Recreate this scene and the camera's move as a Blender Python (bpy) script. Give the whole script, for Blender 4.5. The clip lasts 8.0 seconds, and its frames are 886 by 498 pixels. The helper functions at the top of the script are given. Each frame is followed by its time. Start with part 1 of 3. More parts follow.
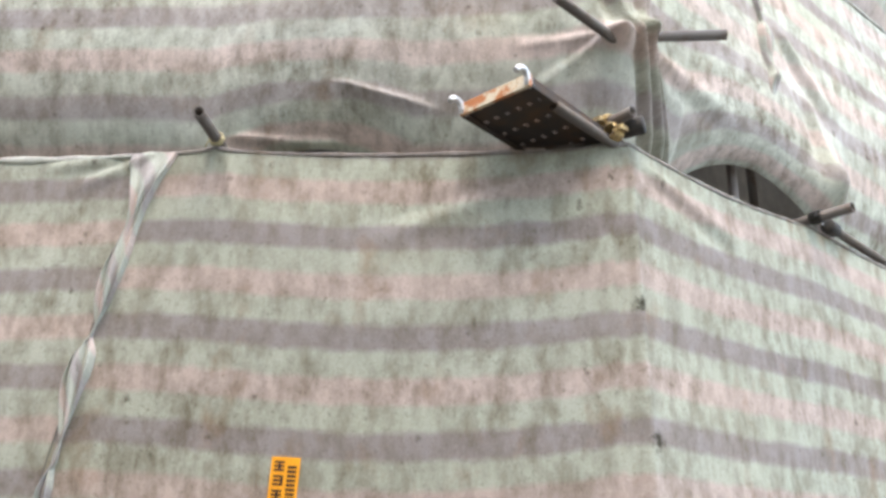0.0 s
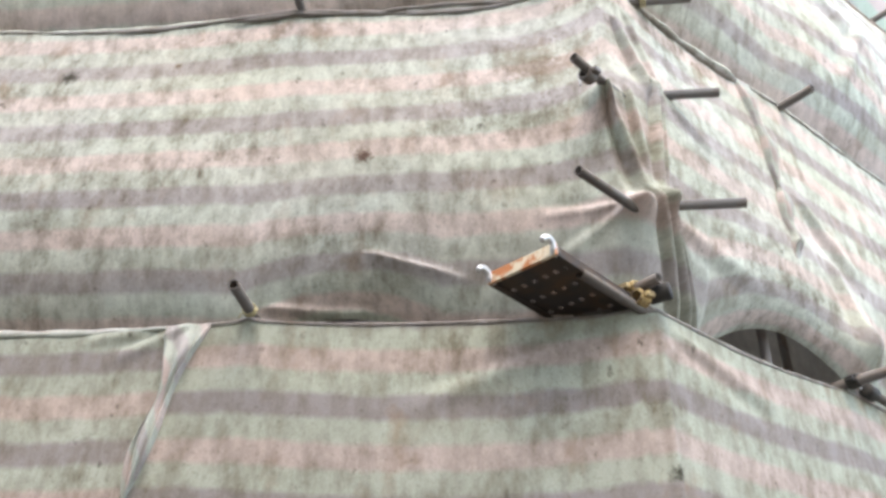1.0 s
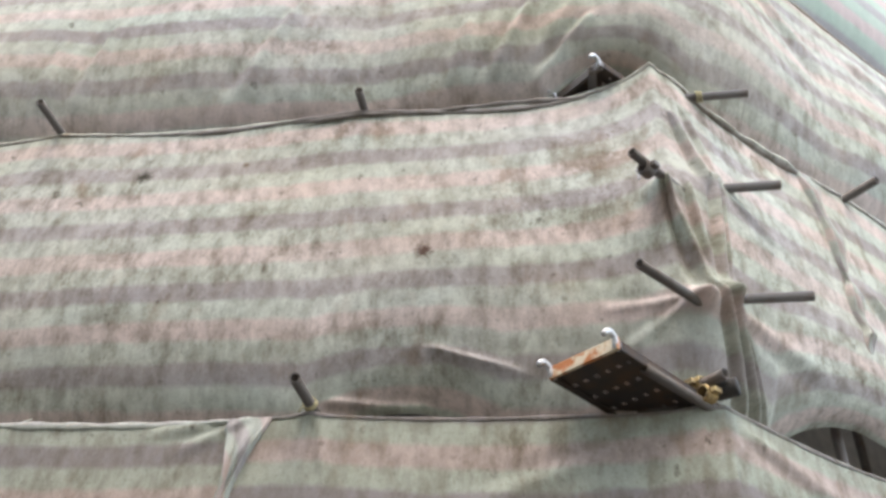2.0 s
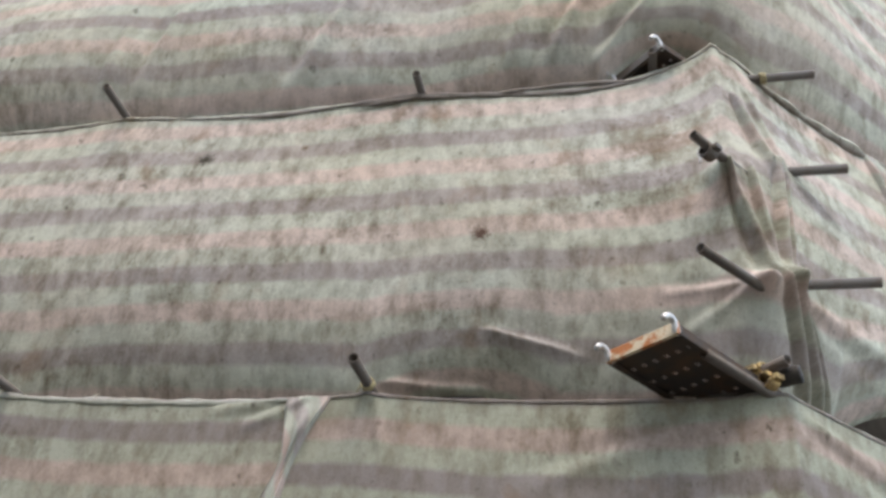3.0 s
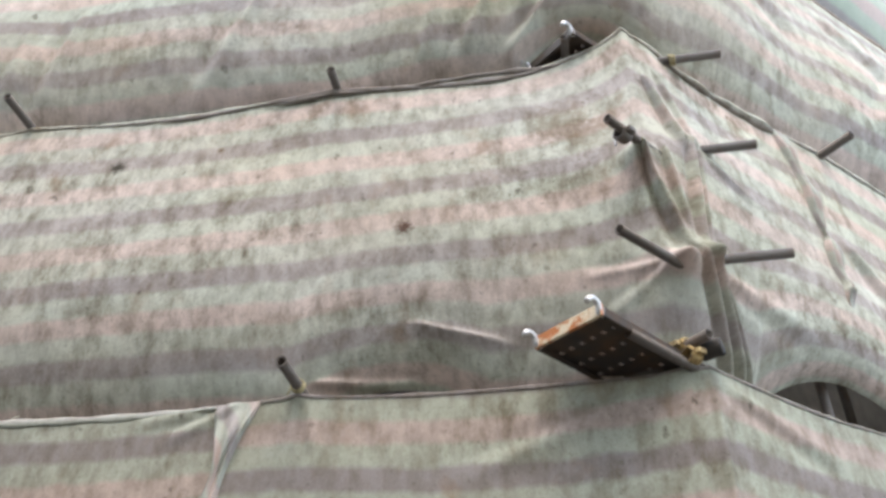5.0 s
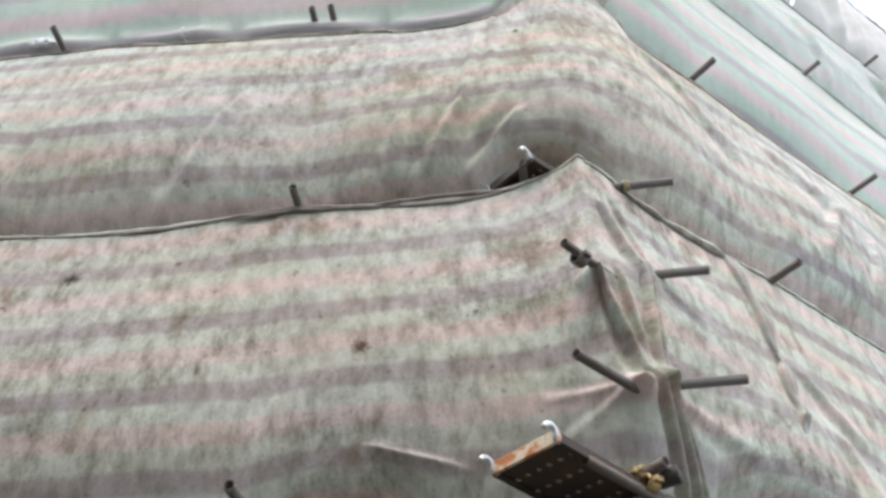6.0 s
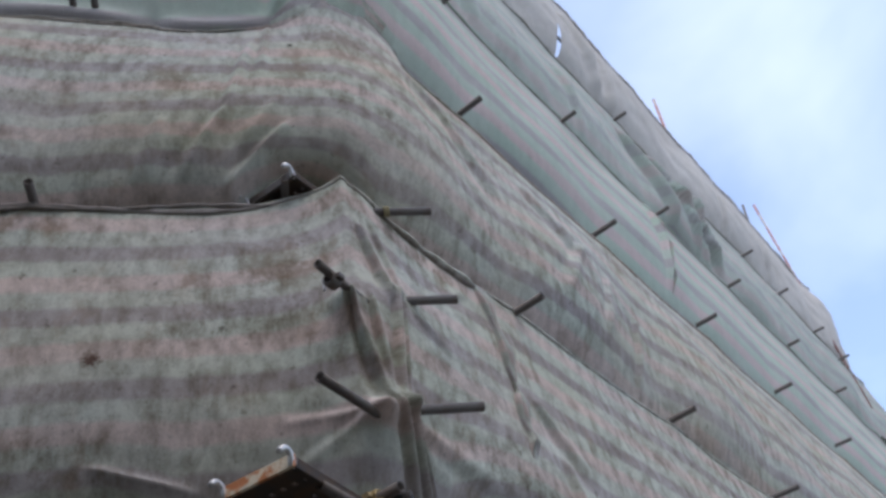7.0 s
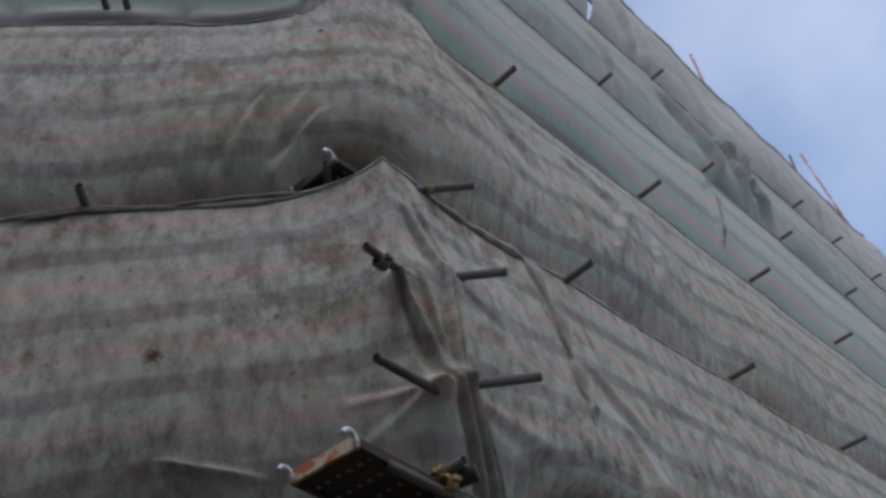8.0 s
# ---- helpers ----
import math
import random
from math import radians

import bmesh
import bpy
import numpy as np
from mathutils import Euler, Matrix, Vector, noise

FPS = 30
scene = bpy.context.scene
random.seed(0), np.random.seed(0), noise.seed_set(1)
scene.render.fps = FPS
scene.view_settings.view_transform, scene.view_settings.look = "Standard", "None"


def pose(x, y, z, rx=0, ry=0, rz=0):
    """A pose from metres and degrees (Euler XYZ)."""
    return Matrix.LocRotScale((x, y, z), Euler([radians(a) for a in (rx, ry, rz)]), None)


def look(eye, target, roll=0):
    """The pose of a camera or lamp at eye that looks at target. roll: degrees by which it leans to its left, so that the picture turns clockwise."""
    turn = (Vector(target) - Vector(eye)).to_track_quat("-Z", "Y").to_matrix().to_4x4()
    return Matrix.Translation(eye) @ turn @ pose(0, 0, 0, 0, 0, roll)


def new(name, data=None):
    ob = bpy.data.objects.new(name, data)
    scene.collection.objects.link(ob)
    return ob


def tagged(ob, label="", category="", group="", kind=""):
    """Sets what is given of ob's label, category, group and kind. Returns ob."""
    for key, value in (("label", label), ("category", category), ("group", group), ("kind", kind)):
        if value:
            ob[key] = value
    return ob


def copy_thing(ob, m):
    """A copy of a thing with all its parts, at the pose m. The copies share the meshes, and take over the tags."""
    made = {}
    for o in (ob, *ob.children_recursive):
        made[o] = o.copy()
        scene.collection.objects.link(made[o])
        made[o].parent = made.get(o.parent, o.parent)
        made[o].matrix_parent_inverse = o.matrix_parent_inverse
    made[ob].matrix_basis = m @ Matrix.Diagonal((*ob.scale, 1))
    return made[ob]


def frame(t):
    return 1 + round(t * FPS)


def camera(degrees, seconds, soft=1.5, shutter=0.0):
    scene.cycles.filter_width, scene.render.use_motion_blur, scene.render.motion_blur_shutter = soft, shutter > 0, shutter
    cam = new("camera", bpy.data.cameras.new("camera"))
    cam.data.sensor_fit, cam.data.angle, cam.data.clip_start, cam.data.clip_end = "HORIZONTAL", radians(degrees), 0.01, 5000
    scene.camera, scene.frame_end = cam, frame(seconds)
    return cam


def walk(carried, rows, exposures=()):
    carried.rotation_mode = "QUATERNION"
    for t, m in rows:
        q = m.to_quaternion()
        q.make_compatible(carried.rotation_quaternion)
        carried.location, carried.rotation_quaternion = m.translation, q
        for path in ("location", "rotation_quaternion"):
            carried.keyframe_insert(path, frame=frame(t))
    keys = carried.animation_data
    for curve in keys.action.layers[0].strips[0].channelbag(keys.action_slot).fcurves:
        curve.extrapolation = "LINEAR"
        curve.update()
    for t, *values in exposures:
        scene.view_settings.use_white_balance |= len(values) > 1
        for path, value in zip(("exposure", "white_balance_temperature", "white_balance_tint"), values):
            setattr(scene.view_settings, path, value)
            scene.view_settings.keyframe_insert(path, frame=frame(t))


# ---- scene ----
# ---- camera and walk ----
cam = camera(54.75, 8.0, soft=3.2)
WALK = [
    (0.0, 0.000, 0.000, 1.600, 109.84, -0.95, 3.68),
    (0.5, 0.001, -0.008, 1.588, 115.34, -0.31, 5.08),
    (1.0, -0.003, -0.023, 1.591, 121.00, -1.09, 5.66),
    (1.5, -0.003, -0.029, 1.586, 126.56, -2.32, 8.03),
    (1.7, -0.005, -0.030, 1.587, 127.26, -2.63, 8.36),
    (3.0, -0.030, -0.035, 1.574, 125.94, -5.57, 11.43),
    (3.5, -0.034, -0.022, 1.571, 125.28, -6.01, 12.13),
    (4.0, -0.024, -0.019, 1.564, 124.87, -4.18, 11.94),
    (4.2, -0.011, -0.021, 1.567, 124.33, -2.42, 11.55),
    (5.3, -0.001, -0.021, 1.590, 127.20, -0.44, 8.97),
    (5.5, -0.001, -0.027, 1.594, 129.24, -0.61, 8.30),
    (6.0, 0.009, -0.044, 1.614, 132.94, 0.66, 6.95),
    (6.5, 0.029, -0.050, 1.626, 134.40, 3.27, 3.09),
    (7.0, 0.078, -0.031, 1.635, 133.10, 8.05, -6.98),
    (7.5, 0.104, -0.016, 1.642, 131.72, 10.53, -10.49),
    (8.0, 0.067, -0.033, 1.639, 132.13, 9.07, -1.98),
]
EXPOSURES = [(0.0, 2.82, 7000, 10), (1.5, 2.63, 7000, 10), (3.0, 2.14, 7150, 10), (4.2, 2.14, 7150, 10), (5.5, 2.58, 7000, 10), (6.0, 2.24, 6950, 10), (6.5, 1.92, 6850, 11),
             (7.0, 1.06, 6300, 13), (7.5, 0.42, 6200, 13), (8.0, 0.40, 6350, 13)]
walk(cam, [(t, pose(x, y, z, rx, ry, rz)) for t, x, y, z, rx, ry, rz in WALK], EXPOSURES)

# ---- daylight ----
SUN_TURN, SUN_UP = radians(168), radians(66)
world = bpy.data.worlds.new("sky")
scene.world = world
world.use_nodes = True
wn, wl = world.node_tree.nodes, world.node_tree.links
sky = wn.new("ShaderNodeTexSky")
sky.sky_type, sky.sun_disc = "NISHITA", False
sky.sun_elevation, sky.sun_rotation = SUN_UP, SUN_TURN
sky.air_density, sky.dust_density, sky.ozone_density = 1.0, 1.6, 1.0
w_co, w_map, w_noise, w_ramp, w_mix = (wn.new("ShaderNode" + n) for n in ("TexCoord", "Mapping", "TexNoise", "ValToRGB", "MixRGB"))
w_map.inputs["Scale"].default_value = (1.0, 1.0, 2.2)
w_map.inputs["Rotation"].default_value = (0.3, 0.5, 0.4)
w_noise.inputs["Scale"].default_value, w_noise.inputs["Detail"].default_value = 1.7, 5
w_noise.inputs["Roughness"].default_value, w_noise.inputs["Distortion"].default_value = 0.5, 0.4
w_ramp.color_ramp.elements[0].position, w_ramp.color_ramp.elements[0].color = 0.40, (0.08, 0.08, 0.08, 1)
w_ramp.color_ramp.elements[1].position, w_ramp.color_ramp.elements[1].color = 0.75, (0.46, 0.46, 0.46, 1)
wl.new(w_co.outputs["Generated"], w_map.inputs[0])
wl.new(w_map.outputs[0], w_noise.inputs["Vector"])
wl.new(w_noise.outputs[0], w_ramp.inputs[0])
wl.new(w_ramp.outputs[0], w_mix.inputs[0])
wl.new(sky.outputs[0], w_mix.inputs[1])
w_mix.inputs[2].default_value = (4.9, 5.3, 5.9, 1)
wl.new(w_mix.outputs[0], wn["Background"].inputs[0])
wn["Background"].inputs[1].default_value = 0.15

sun_data = bpy.data.lights.new("sun", "SUN")
sun_data.energy, sun_data.angle, sun_data.color = 0.32, radians(50), (1.0, 0.94, 0.86)
sun = new("sun", sun_data)
sun.matrix_world = look((0, 0, 40), Vector((0, 0, 40)) - Vector((math.sin(SUN_TURN) * math.cos(SUN_UP), math.cos(SUN_TURN) * math.cos(SUN_UP), math.sin(SUN_UP))))

# ---- plan: two faces of a wrapped scaffold that meet at an obtuse corner ----
CORNER = np.array([0.43, 2.70])
ALONG = np.array([math.sin(radians(47.3)), math.cos(radians(47.3))])   # runs along the far face
OUT = np.array([ALONG[1], -ALONG[0]])                                  # its outward normal
COLUMNS_NEAR = (-1.43, -2.97, -4.51)                                   # standards along the near face, from the corner
COLUMNS_FAR = (1.20, 3.00, 4.80, 6.60, 8.40, 10.20, 12.00)
SEAMS = (2.96, 4.52, 6.16, 7.74, 9.36, 11.50)                          # top edge of each tier of sheeting


def place(s, o, z):
    """A point s metres along the scaffold from its corner, o metres outside its face."""
    if s <= 0:
        return Vector((CORNER[0] + s, CORNER[1] - o, z))
    return Vector((*(CORNER + ALONG * s + OUT * o), z))


# ---- materials ----
def nodes_of(name, rough=0.8, metal=0.0):
    m = bpy.data.materials.new(name)
    m.use_nodes = True
    n, l = m.node_tree.nodes, m.node_tree.links
    b = n["Principled BSDF"]
    b.inputs["Roughness"].default_value, b.inputs["Metallic"].default_value = rough, metal
    b.inputs["Specular IOR Level"].default_value = 0.25
    return m, n, l, b


def noise_node(n, l, vec, scale, detail=3.0, rough=0.55, stretch=(1, 1, 1)):
    mp, tx = n.new("ShaderNodeMapping"), n.new("ShaderNodeTexNoise")
    mp.inputs["Scale"].default_value = stretch
    tx.inputs["Scale"].default_value, tx.inputs["Detail"].default_value, tx.inputs["Roughness"].default_value = scale, detail, rough
    l.new(vec, mp.inputs[0])
    l.new(mp.outputs[0], tx.inputs["Vector"])
    return tx.outputs[0]


def ramp_node(n, l, value, stops):
    r = n.new("ShaderNodeValToRGB")
    e = r.color_ramp.elements
    while len(e) < len(stops):
        e.new(0.5)
    for el, (at, c) in zip(e, stops):
        el.position, el.color = at, (*c, 1) if len(c) == 3 else (c[0], c[0], c[0], 1)
    l.new(value, r.inputs[0])
    return r.outputs[0]


def math_node(n, l, op, a, b=None):
    m = n.new("ShaderNodeMath")
    m.operation = op
    for i, v in enumerate((a, b)):
        if v is None:
            continue
        if isinstance(v, (int, float)):
            m.inputs[i].default_value = v
        else:
            l.new(v, m.inputs[i])
    return m.outputs[0]


def mix_node(n, l, fac, a, b, mode="MIX"):
    m = n.new("ShaderNodeMixRGB")
    m.blend_type = mode
    for i, v in enumerate((fac, a, b)):
        if isinstance(v, tuple):
            m.inputs[i].default_value = (*v, 1)
        elif isinstance(v, (int, float)):
            m.inputs[i].default_value = v
        else:
            l.new(v, m.inputs[i])
    return m.outputs[0]


GREEN, PINK, GREY = (0.560, 0.600, 0.510), (0.665, 0.550, 0.495), (0.400, 0.365, 0.355)


def sheet_material(name, grey_at, period, dirt, fade, green=GREEN, pink=PINK, grey=GREY, spots=(), wash_by=0.35):
    """Striped non-woven sheeting. UV is in metres: along the face, and height on the flat sheet."""
    m, n, l, b = nodes_of(name, 0.92)
    b.inputs["Specular IOR Level"].default_value = 0.12
    uv = n.new("ShaderNodeUVMap").outputs[0]
    sep = n.new("ShaderNodeSeparateXYZ")
    l.new(uv, sep.inputs[0])
    wob = noise_node(n, l, uv, 9, 3, 0.6)
    v = math_node(n, l, "ADD", sep.outputs[1], math_node(n, l, "MULTIPLY", math_node(n, l, "SUBTRACT", wob, 0.5), 0.034))
    w = math_node(n, l, "FRACT", math_node(n, l, "ADD", math_node(n, l, "DIVIDE", math_node(n, l, "SUBTRACT", grey_at, v), period), 40.0))
    e = 0.032
    col = ramp_node(n, l, w, [(0.0, grey), (0.125 - e, grey), (0.125 + e, green), (0.375 - e, green), (0.375 + e, pink),
                              (0.625 - e, pink), (0.625 + e, green), (0.875 - e, green), (0.875 + e, grey), (1.0, grey)])
    # sun-bleached patches
    bleach = noise_node(n, l, uv, 1.3, 4, 0.6, (0.7, 1.2, 1))
    col = mix_node(n, l, ramp_node(n, l, bleach, [(0.35 - 0.15 * (fade > 0.7), (0.0,)), (0.75 - 0.15 * (fade > 0.7), (fade,))]), col, (0.64, 0.60, 0.55))
    # mildew and run-off, streaked downwards
    region = ramp_node(n, l, noise_node(n, l, uv, 1.1, 3, 0.6, (1, 1.6, 1)), [(0.30, (0.45,)), (0.65, (1.0,))])
    streak = ramp_node(n, l, noise_node(n, l, uv, 7.5, 7, 0.70, (1.7, 0.8, 1)), [(0.41, (0.0,)), (0.70, (1.0,))])
    col = mix_node(n, l, math_node(n, l, "MULTIPLY", math_node(n, l, "MULTIPLY", streak, region), dirt), col, (0.135, 0.108, 0.070))
    speck = ramp_node(n, l, noise_node(n, l, uv, 46, 4, 0.7), [(0.56, (0.0,)), (0.76, (1.0,))])
    col = mix_node(n, l, math_node(n, l, "MULTIPLY", math_node(n, l, "MULTIPLY", speck, region), dirt * 0.8), col, (0.10, 0.095, 0.055))
    mould = ramp_node(n, l, noise_node(n, l, uv, 13, 5, 0.6, (1.1, 0.85, 1)), [(0.64, (0.0,)), (0.73, (1.0,))])
    col = mix_node(n, l, math_node(n, l, "MULTIPLY", mould, dirt * 0.75), col, (0.075, 0.065, 0.045))
    rust = ramp_node(n, l, noise_node(n, l, uv, 4.1, 5, 0.65, (1.2, 0.8, 1)), [(0.57, (0.0,)), (0.75, (1.0,))])
    col = mix_node(n, l, math_node(n, l, "MULTIPLY", rust, dirt * 0.5), col, (0.30, 0.19, 0.115))
    # ochre wash: patchy stains, with warm light also put into the cloth colour
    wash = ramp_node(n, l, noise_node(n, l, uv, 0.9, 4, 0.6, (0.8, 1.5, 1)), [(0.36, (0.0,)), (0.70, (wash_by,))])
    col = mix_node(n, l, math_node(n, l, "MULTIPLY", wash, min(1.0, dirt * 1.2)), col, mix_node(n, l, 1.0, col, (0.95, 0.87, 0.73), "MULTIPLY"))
    for su, sv, size, tone in spots:
        d = n.new("ShaderNodeVectorMath")
        d.operation = "DISTANCE"
        l.new(uv, d.inputs[0])
        d.inputs[1].default_value = (su, sv, 0)
        edge = math_node(n, l, "ADD", math_node(n, l, "DIVIDE", d.outputs["Value"], size), math_node(n, l, "MULTIPLY", math_node(n, l, "SUBTRACT", noise_node(n, l, uv, 55 if size < 0.06 else 24, 4, 0.7), 0.5), 2.4))
        col = mix_node(n, l, ramp_node(n, l, edge, [(0.30, (0.95 if size < 0.06 else 0.5,)), (1.0, (0.0,))]), col, tone)
    grain = noise_node(n, l, uv, 230, 3, 0.7, (1.0, 0.5, 1))
    col = mix_node(n, l, 1.0, col, ramp_node(n, l, grain, [(0.2, (0.80,)), (0.8, (1.18,))]), "MULTIPLY")
    l.new(col, b.inputs["Base Color"])
    soft = noise_node(n, l, uv, 26, 5, 0.6, (1.6, 0.6, 1))
    bump = n.new("ShaderNodeBump")
    bump.inputs["Strength"].default_value, bump.inputs["Distance"].default_value = 0.45, 0.005
    l.new(math_node(n, l, "ADD", soft, math_node(n, l, "MULTIPLY", grain, 0.35)), bump.inputs["Height"])
    l.new(bump.outputs[0], b.inputs["Normal"])
    # thin cloth lets some light through
    thin, both = n.new("ShaderNodeBsdfTranslucent"), n.new("ShaderNodeMixShader")
    l.new(col, thin.inputs[0])
    l.new(bump.outputs[0], thin.inputs["Normal"])
    both.inputs[0].default_value = 0.22
    l.new(b.outputs[0], both.inputs[1])
    l.new(thin.outputs[0], both.inputs[2])
    l.new(both.outputs[0], n["Material Output"].inputs[0])
    return m


def worn_material(name, base, worn, rough, metal=0.0, scale=14.0, amount=(0.45, 0.7), bump_by=0.002):
    """Paint or metal with patches of a second colour."""
    m, n, l, b = nodes_of(name, rough, metal)
    co = n.new("ShaderNodeTexCoord").outputs["Object"]
    big, fine = noise_node(n, l, co, scale, 5, 0.65), noise_node(n, l, co, scale * 9, 4, 0.7)
    col = mix_node(n, l, ramp_node(n, l, big, [(amount[0], (0.0,)), (amount[1], (1.0,))]), base, worn)
    col = mix_node(n, l, 1.0, col, ramp_node(n, l, fine, [(0.25, (0.75,)), (0.8, (1.2,))]), "MULTIPLY")
    l.new(col, b.inputs["Base Color"])
    l.new(ramp_node(n, l, fine, [(0.2, (max(0.05, rough - 0.15),)), (0.8, (min(1.0, rough + 0.15),))]), b.inputs["Roughness"])
    bump = n.new("ShaderNodeBump")
    bump.inputs["Strength"].default_value, bump.inputs["Distance"].default_value = 0.5, bump_by
    l.new(fine, bump.inputs["Height"])
    l.new(bump.outputs[0], b.inputs["Normal"])
    return m


BROWN, MOULD, OLD = (0.12, 0.07, 0.05), (0.05, 0.045, 0.03), (0.19, 0.14, 0.085)
M_SHEET = [
    sheet_material("sheet_lowest", 2.675, 0.324, 0.98, 0.12, (0.415, 0.440, 0.362), (0.490, 0.402, 0.360), (0.285, 0.258, 0.250), spots=((0.02, 2.41, 0.03, MOULD), (0.045, 2.0, 0.035, MOULD))),
    sheet_material("sheet_second", 4.23, 0.365, 1.0, 0.50, wash_by=0.55, spots=((-2.42, 4.21, 0.050, MOULD), (-1.05, 3.64, 0.045, BROWN), (-1.93, 4.25, 0.018, OLD), (-0.42, 4.12, 0.16, OLD), (-0.30, 4.02, 0.13, OLD))),
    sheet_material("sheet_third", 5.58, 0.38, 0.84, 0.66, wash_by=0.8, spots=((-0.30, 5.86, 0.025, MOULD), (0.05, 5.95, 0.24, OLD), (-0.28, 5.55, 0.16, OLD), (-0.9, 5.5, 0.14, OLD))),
    sheet_material("sheet_fourth", 6.68, 0.50, 0.20, 0.45, (0.43, 0.51, 0.41), (0.57, 0.45, 0.415), (0.38, 0.35, 0.335)),
    sheet_material("sheet_fifth", 8.30, 0.48, 0.25, 0.4, (0.425, 0.475, 0.405), (0.49, 0.435, 0.395), (0.37, 0.37, 0.35)),
    sheet_material("sheet_top", 10.2, 0.50, 0.2, 0.8, (0.49, 0.445, 0.39), (0.50, 0.445, 0.40), (0.46, 0.425, 0.38)),
]
M_SHEET_SIDE = sheet_material("sheet_lowest_end", 2.515, 0.324, 0.95, 0.12, (0.440, 0.470, 0.395), (0.525, 0.432, 0.388), (0.310, 0.282, 0.274))
M_EDGE = sheet_material("sheet_edge", 2.6, 0.324, 0.5, 0.4, (0.53, 0.57, 0.50), (0.61, 0.52, 0.48), (0.46, 0.43, 0.42))
# rolled edges take a darker cloth: dirt, plus shade worked into the colour
M_ROLL = sheet_material("sheet_roll", 4.5, 0.9, 0.75, 0.2, (0.34, 0.325, 0.275), (0.38, 0.32, 0.275), (0.27, 0.245, 0.23))
M_TUBE = worn_material("galvanised_tube", (0.150, 0.132, 0.116), (0.125, 0.085, 0.06), 0.6, 0.3, 16, (0.48, 0.75))
M_TUBE_RED = worn_material("red_painted_tube", (0.42, 0.20, 0.17), (0.5, 0.46, 0.42), 0.6, 0.0, 5, (0.5, 0.6))
M_PLANK = worn_material("plank_steel", (0.06, 0.05, 0.042), (0.10, 0.06, 0.035), 0.7, 0.35, 9, (0.45, 0.7))
M_PLANK_EDGE = worn_material("plank_edge_paint", (0.62, 0.52, 0.36), (0.46, 0.17, 0.06), 0.6, 0.1, 11, (0.46, 0.52))
M_HOOK = worn_material("zinc_hook", (0.62, 0.61, 0.59), (0.30, 0.25, 0.2), 0.4, 0.6, 30, (0.55, 0.8))
M_COUPLER = worn_material("brass_coupler", (0.50, 0.36, 0.16), (0.16, 0.10, 0.055), 0.48, 0.65, 45, (0.42, 0.62))
M_DARK = worn_material("dark_rubber", (0.035, 0.033, 0.03), (0.07, 0.06, 0.05), 0.7, 0.0, 20)
M_CORD = worn_material("yellow_cord", (0.50, 0.43, 0.24), (0.32, 0.26, 0.16), 0.85, 0.0, 40)
M_THREAD = worn_material("pale_thread", (0.66, 0.64, 0.52), (0.5, 0.48, 0.38), 0.9, 0.0, 30)
M_SIGN = worn_material("orange_sign", (0.85, 0.36, 0.02), (0.72, 0.28, 0.02), 0.5, 0.0, 18, (0.4, 0.8), 0.0005)
M_INK = worn_material("black_print", (0.05, 0.025, 0.012), (0.09, 0.045, 0.02), 0.55, 0.0, 40)
M_WHITE = worn_material("plain_white", (0.82, 0.82, 0.80), (0.7, 0.7, 0.68), 0.5, 0.0, 12)
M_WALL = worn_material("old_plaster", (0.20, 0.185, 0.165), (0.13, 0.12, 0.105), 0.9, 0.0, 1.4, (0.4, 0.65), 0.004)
M_BOUNCE_WALL = worn_material("bounce_wall_render", (0.43, 0.36, 0.275), (0.34, 0.285, 0.22), 0.9, 0.0, 1.1, (0.4, 0.65), 0.004)
M_GROUND = worn_material("worn_concrete", (0.125, 0.12, 0.112), (0.09, 0.087, 0.082), 0.92, 0.0, 0.8, (0.45, 0.7), 0.004)


# ---- builders ----
def part(name, bm, material, parent=None, label="", smooth=False):
    me = bpy.data.meshes.new(name)
    bm.to_mesh(me)
    bm.free()
    me.materials.append(material)
    if smooth:
        me.polygons.foreach_set("use_smooth", [True] * len(me.polygons))
    ob = new(name, me)
    if parent:
        ob.parent = parent
    return tagged(ob, label)


def grid_mesh(name, co, uv, material):
    """A smooth quad sheet from an array rows x columns x 3 and its UVs."""
    rows, cols = co.shape[:2]
    idx = np.arange(rows * cols).reshape(rows, cols)
    faces = np.stack([idx[:-1, :-1], idx[:-1, 1:], idx[1:, 1:], idx[1:, :-1]], -1).reshape(-1, 4)
    me = bpy.data.meshes.new(name)
    me.vertices.add(rows * cols)
    me.vertices.foreach_set("co", co.reshape(-1).astype(np.float32))
    me.loops.add(len(faces) * 4)
    me.loops.foreach_set("vertex_index", faces.reshape(-1).astype(np.int32))
    me.polygons.add(len(faces))
    me.polygons.foreach_set("loop_start", np.arange(0, len(faces) * 4, 4, dtype=np.int32))
    me.polygons.foreach_set("use_smooth", np.ones(len(faces), dtype=bool))
    me.update(calc_edges=True)
    lay = me.uv_layers.new(name="UVMap")
    lay.data.foreach_set("uv", uv.reshape(-1, 2)[faces.reshape(-1)].reshape(-1).astype(np.float32))
    me.materials.append(material)
    return me


def box_bm(size, at=(0, 0, 0), bevel=0.0, bm=None):
    bm = bm or bmesh.new()
    made = bmesh.ops.create_cube(bm, size=1, matrix=Matrix.Translation(at) @ Matrix.Diagonal((*size, 1)))["verts"]
    if bevel:
        edges = list({e for v in made for e in v.link_edges})
        bmesh.ops.bevel(bm, geom=edges, offset=bevel, segments=2, affect="EDGES", profile=0.7)
    return bm


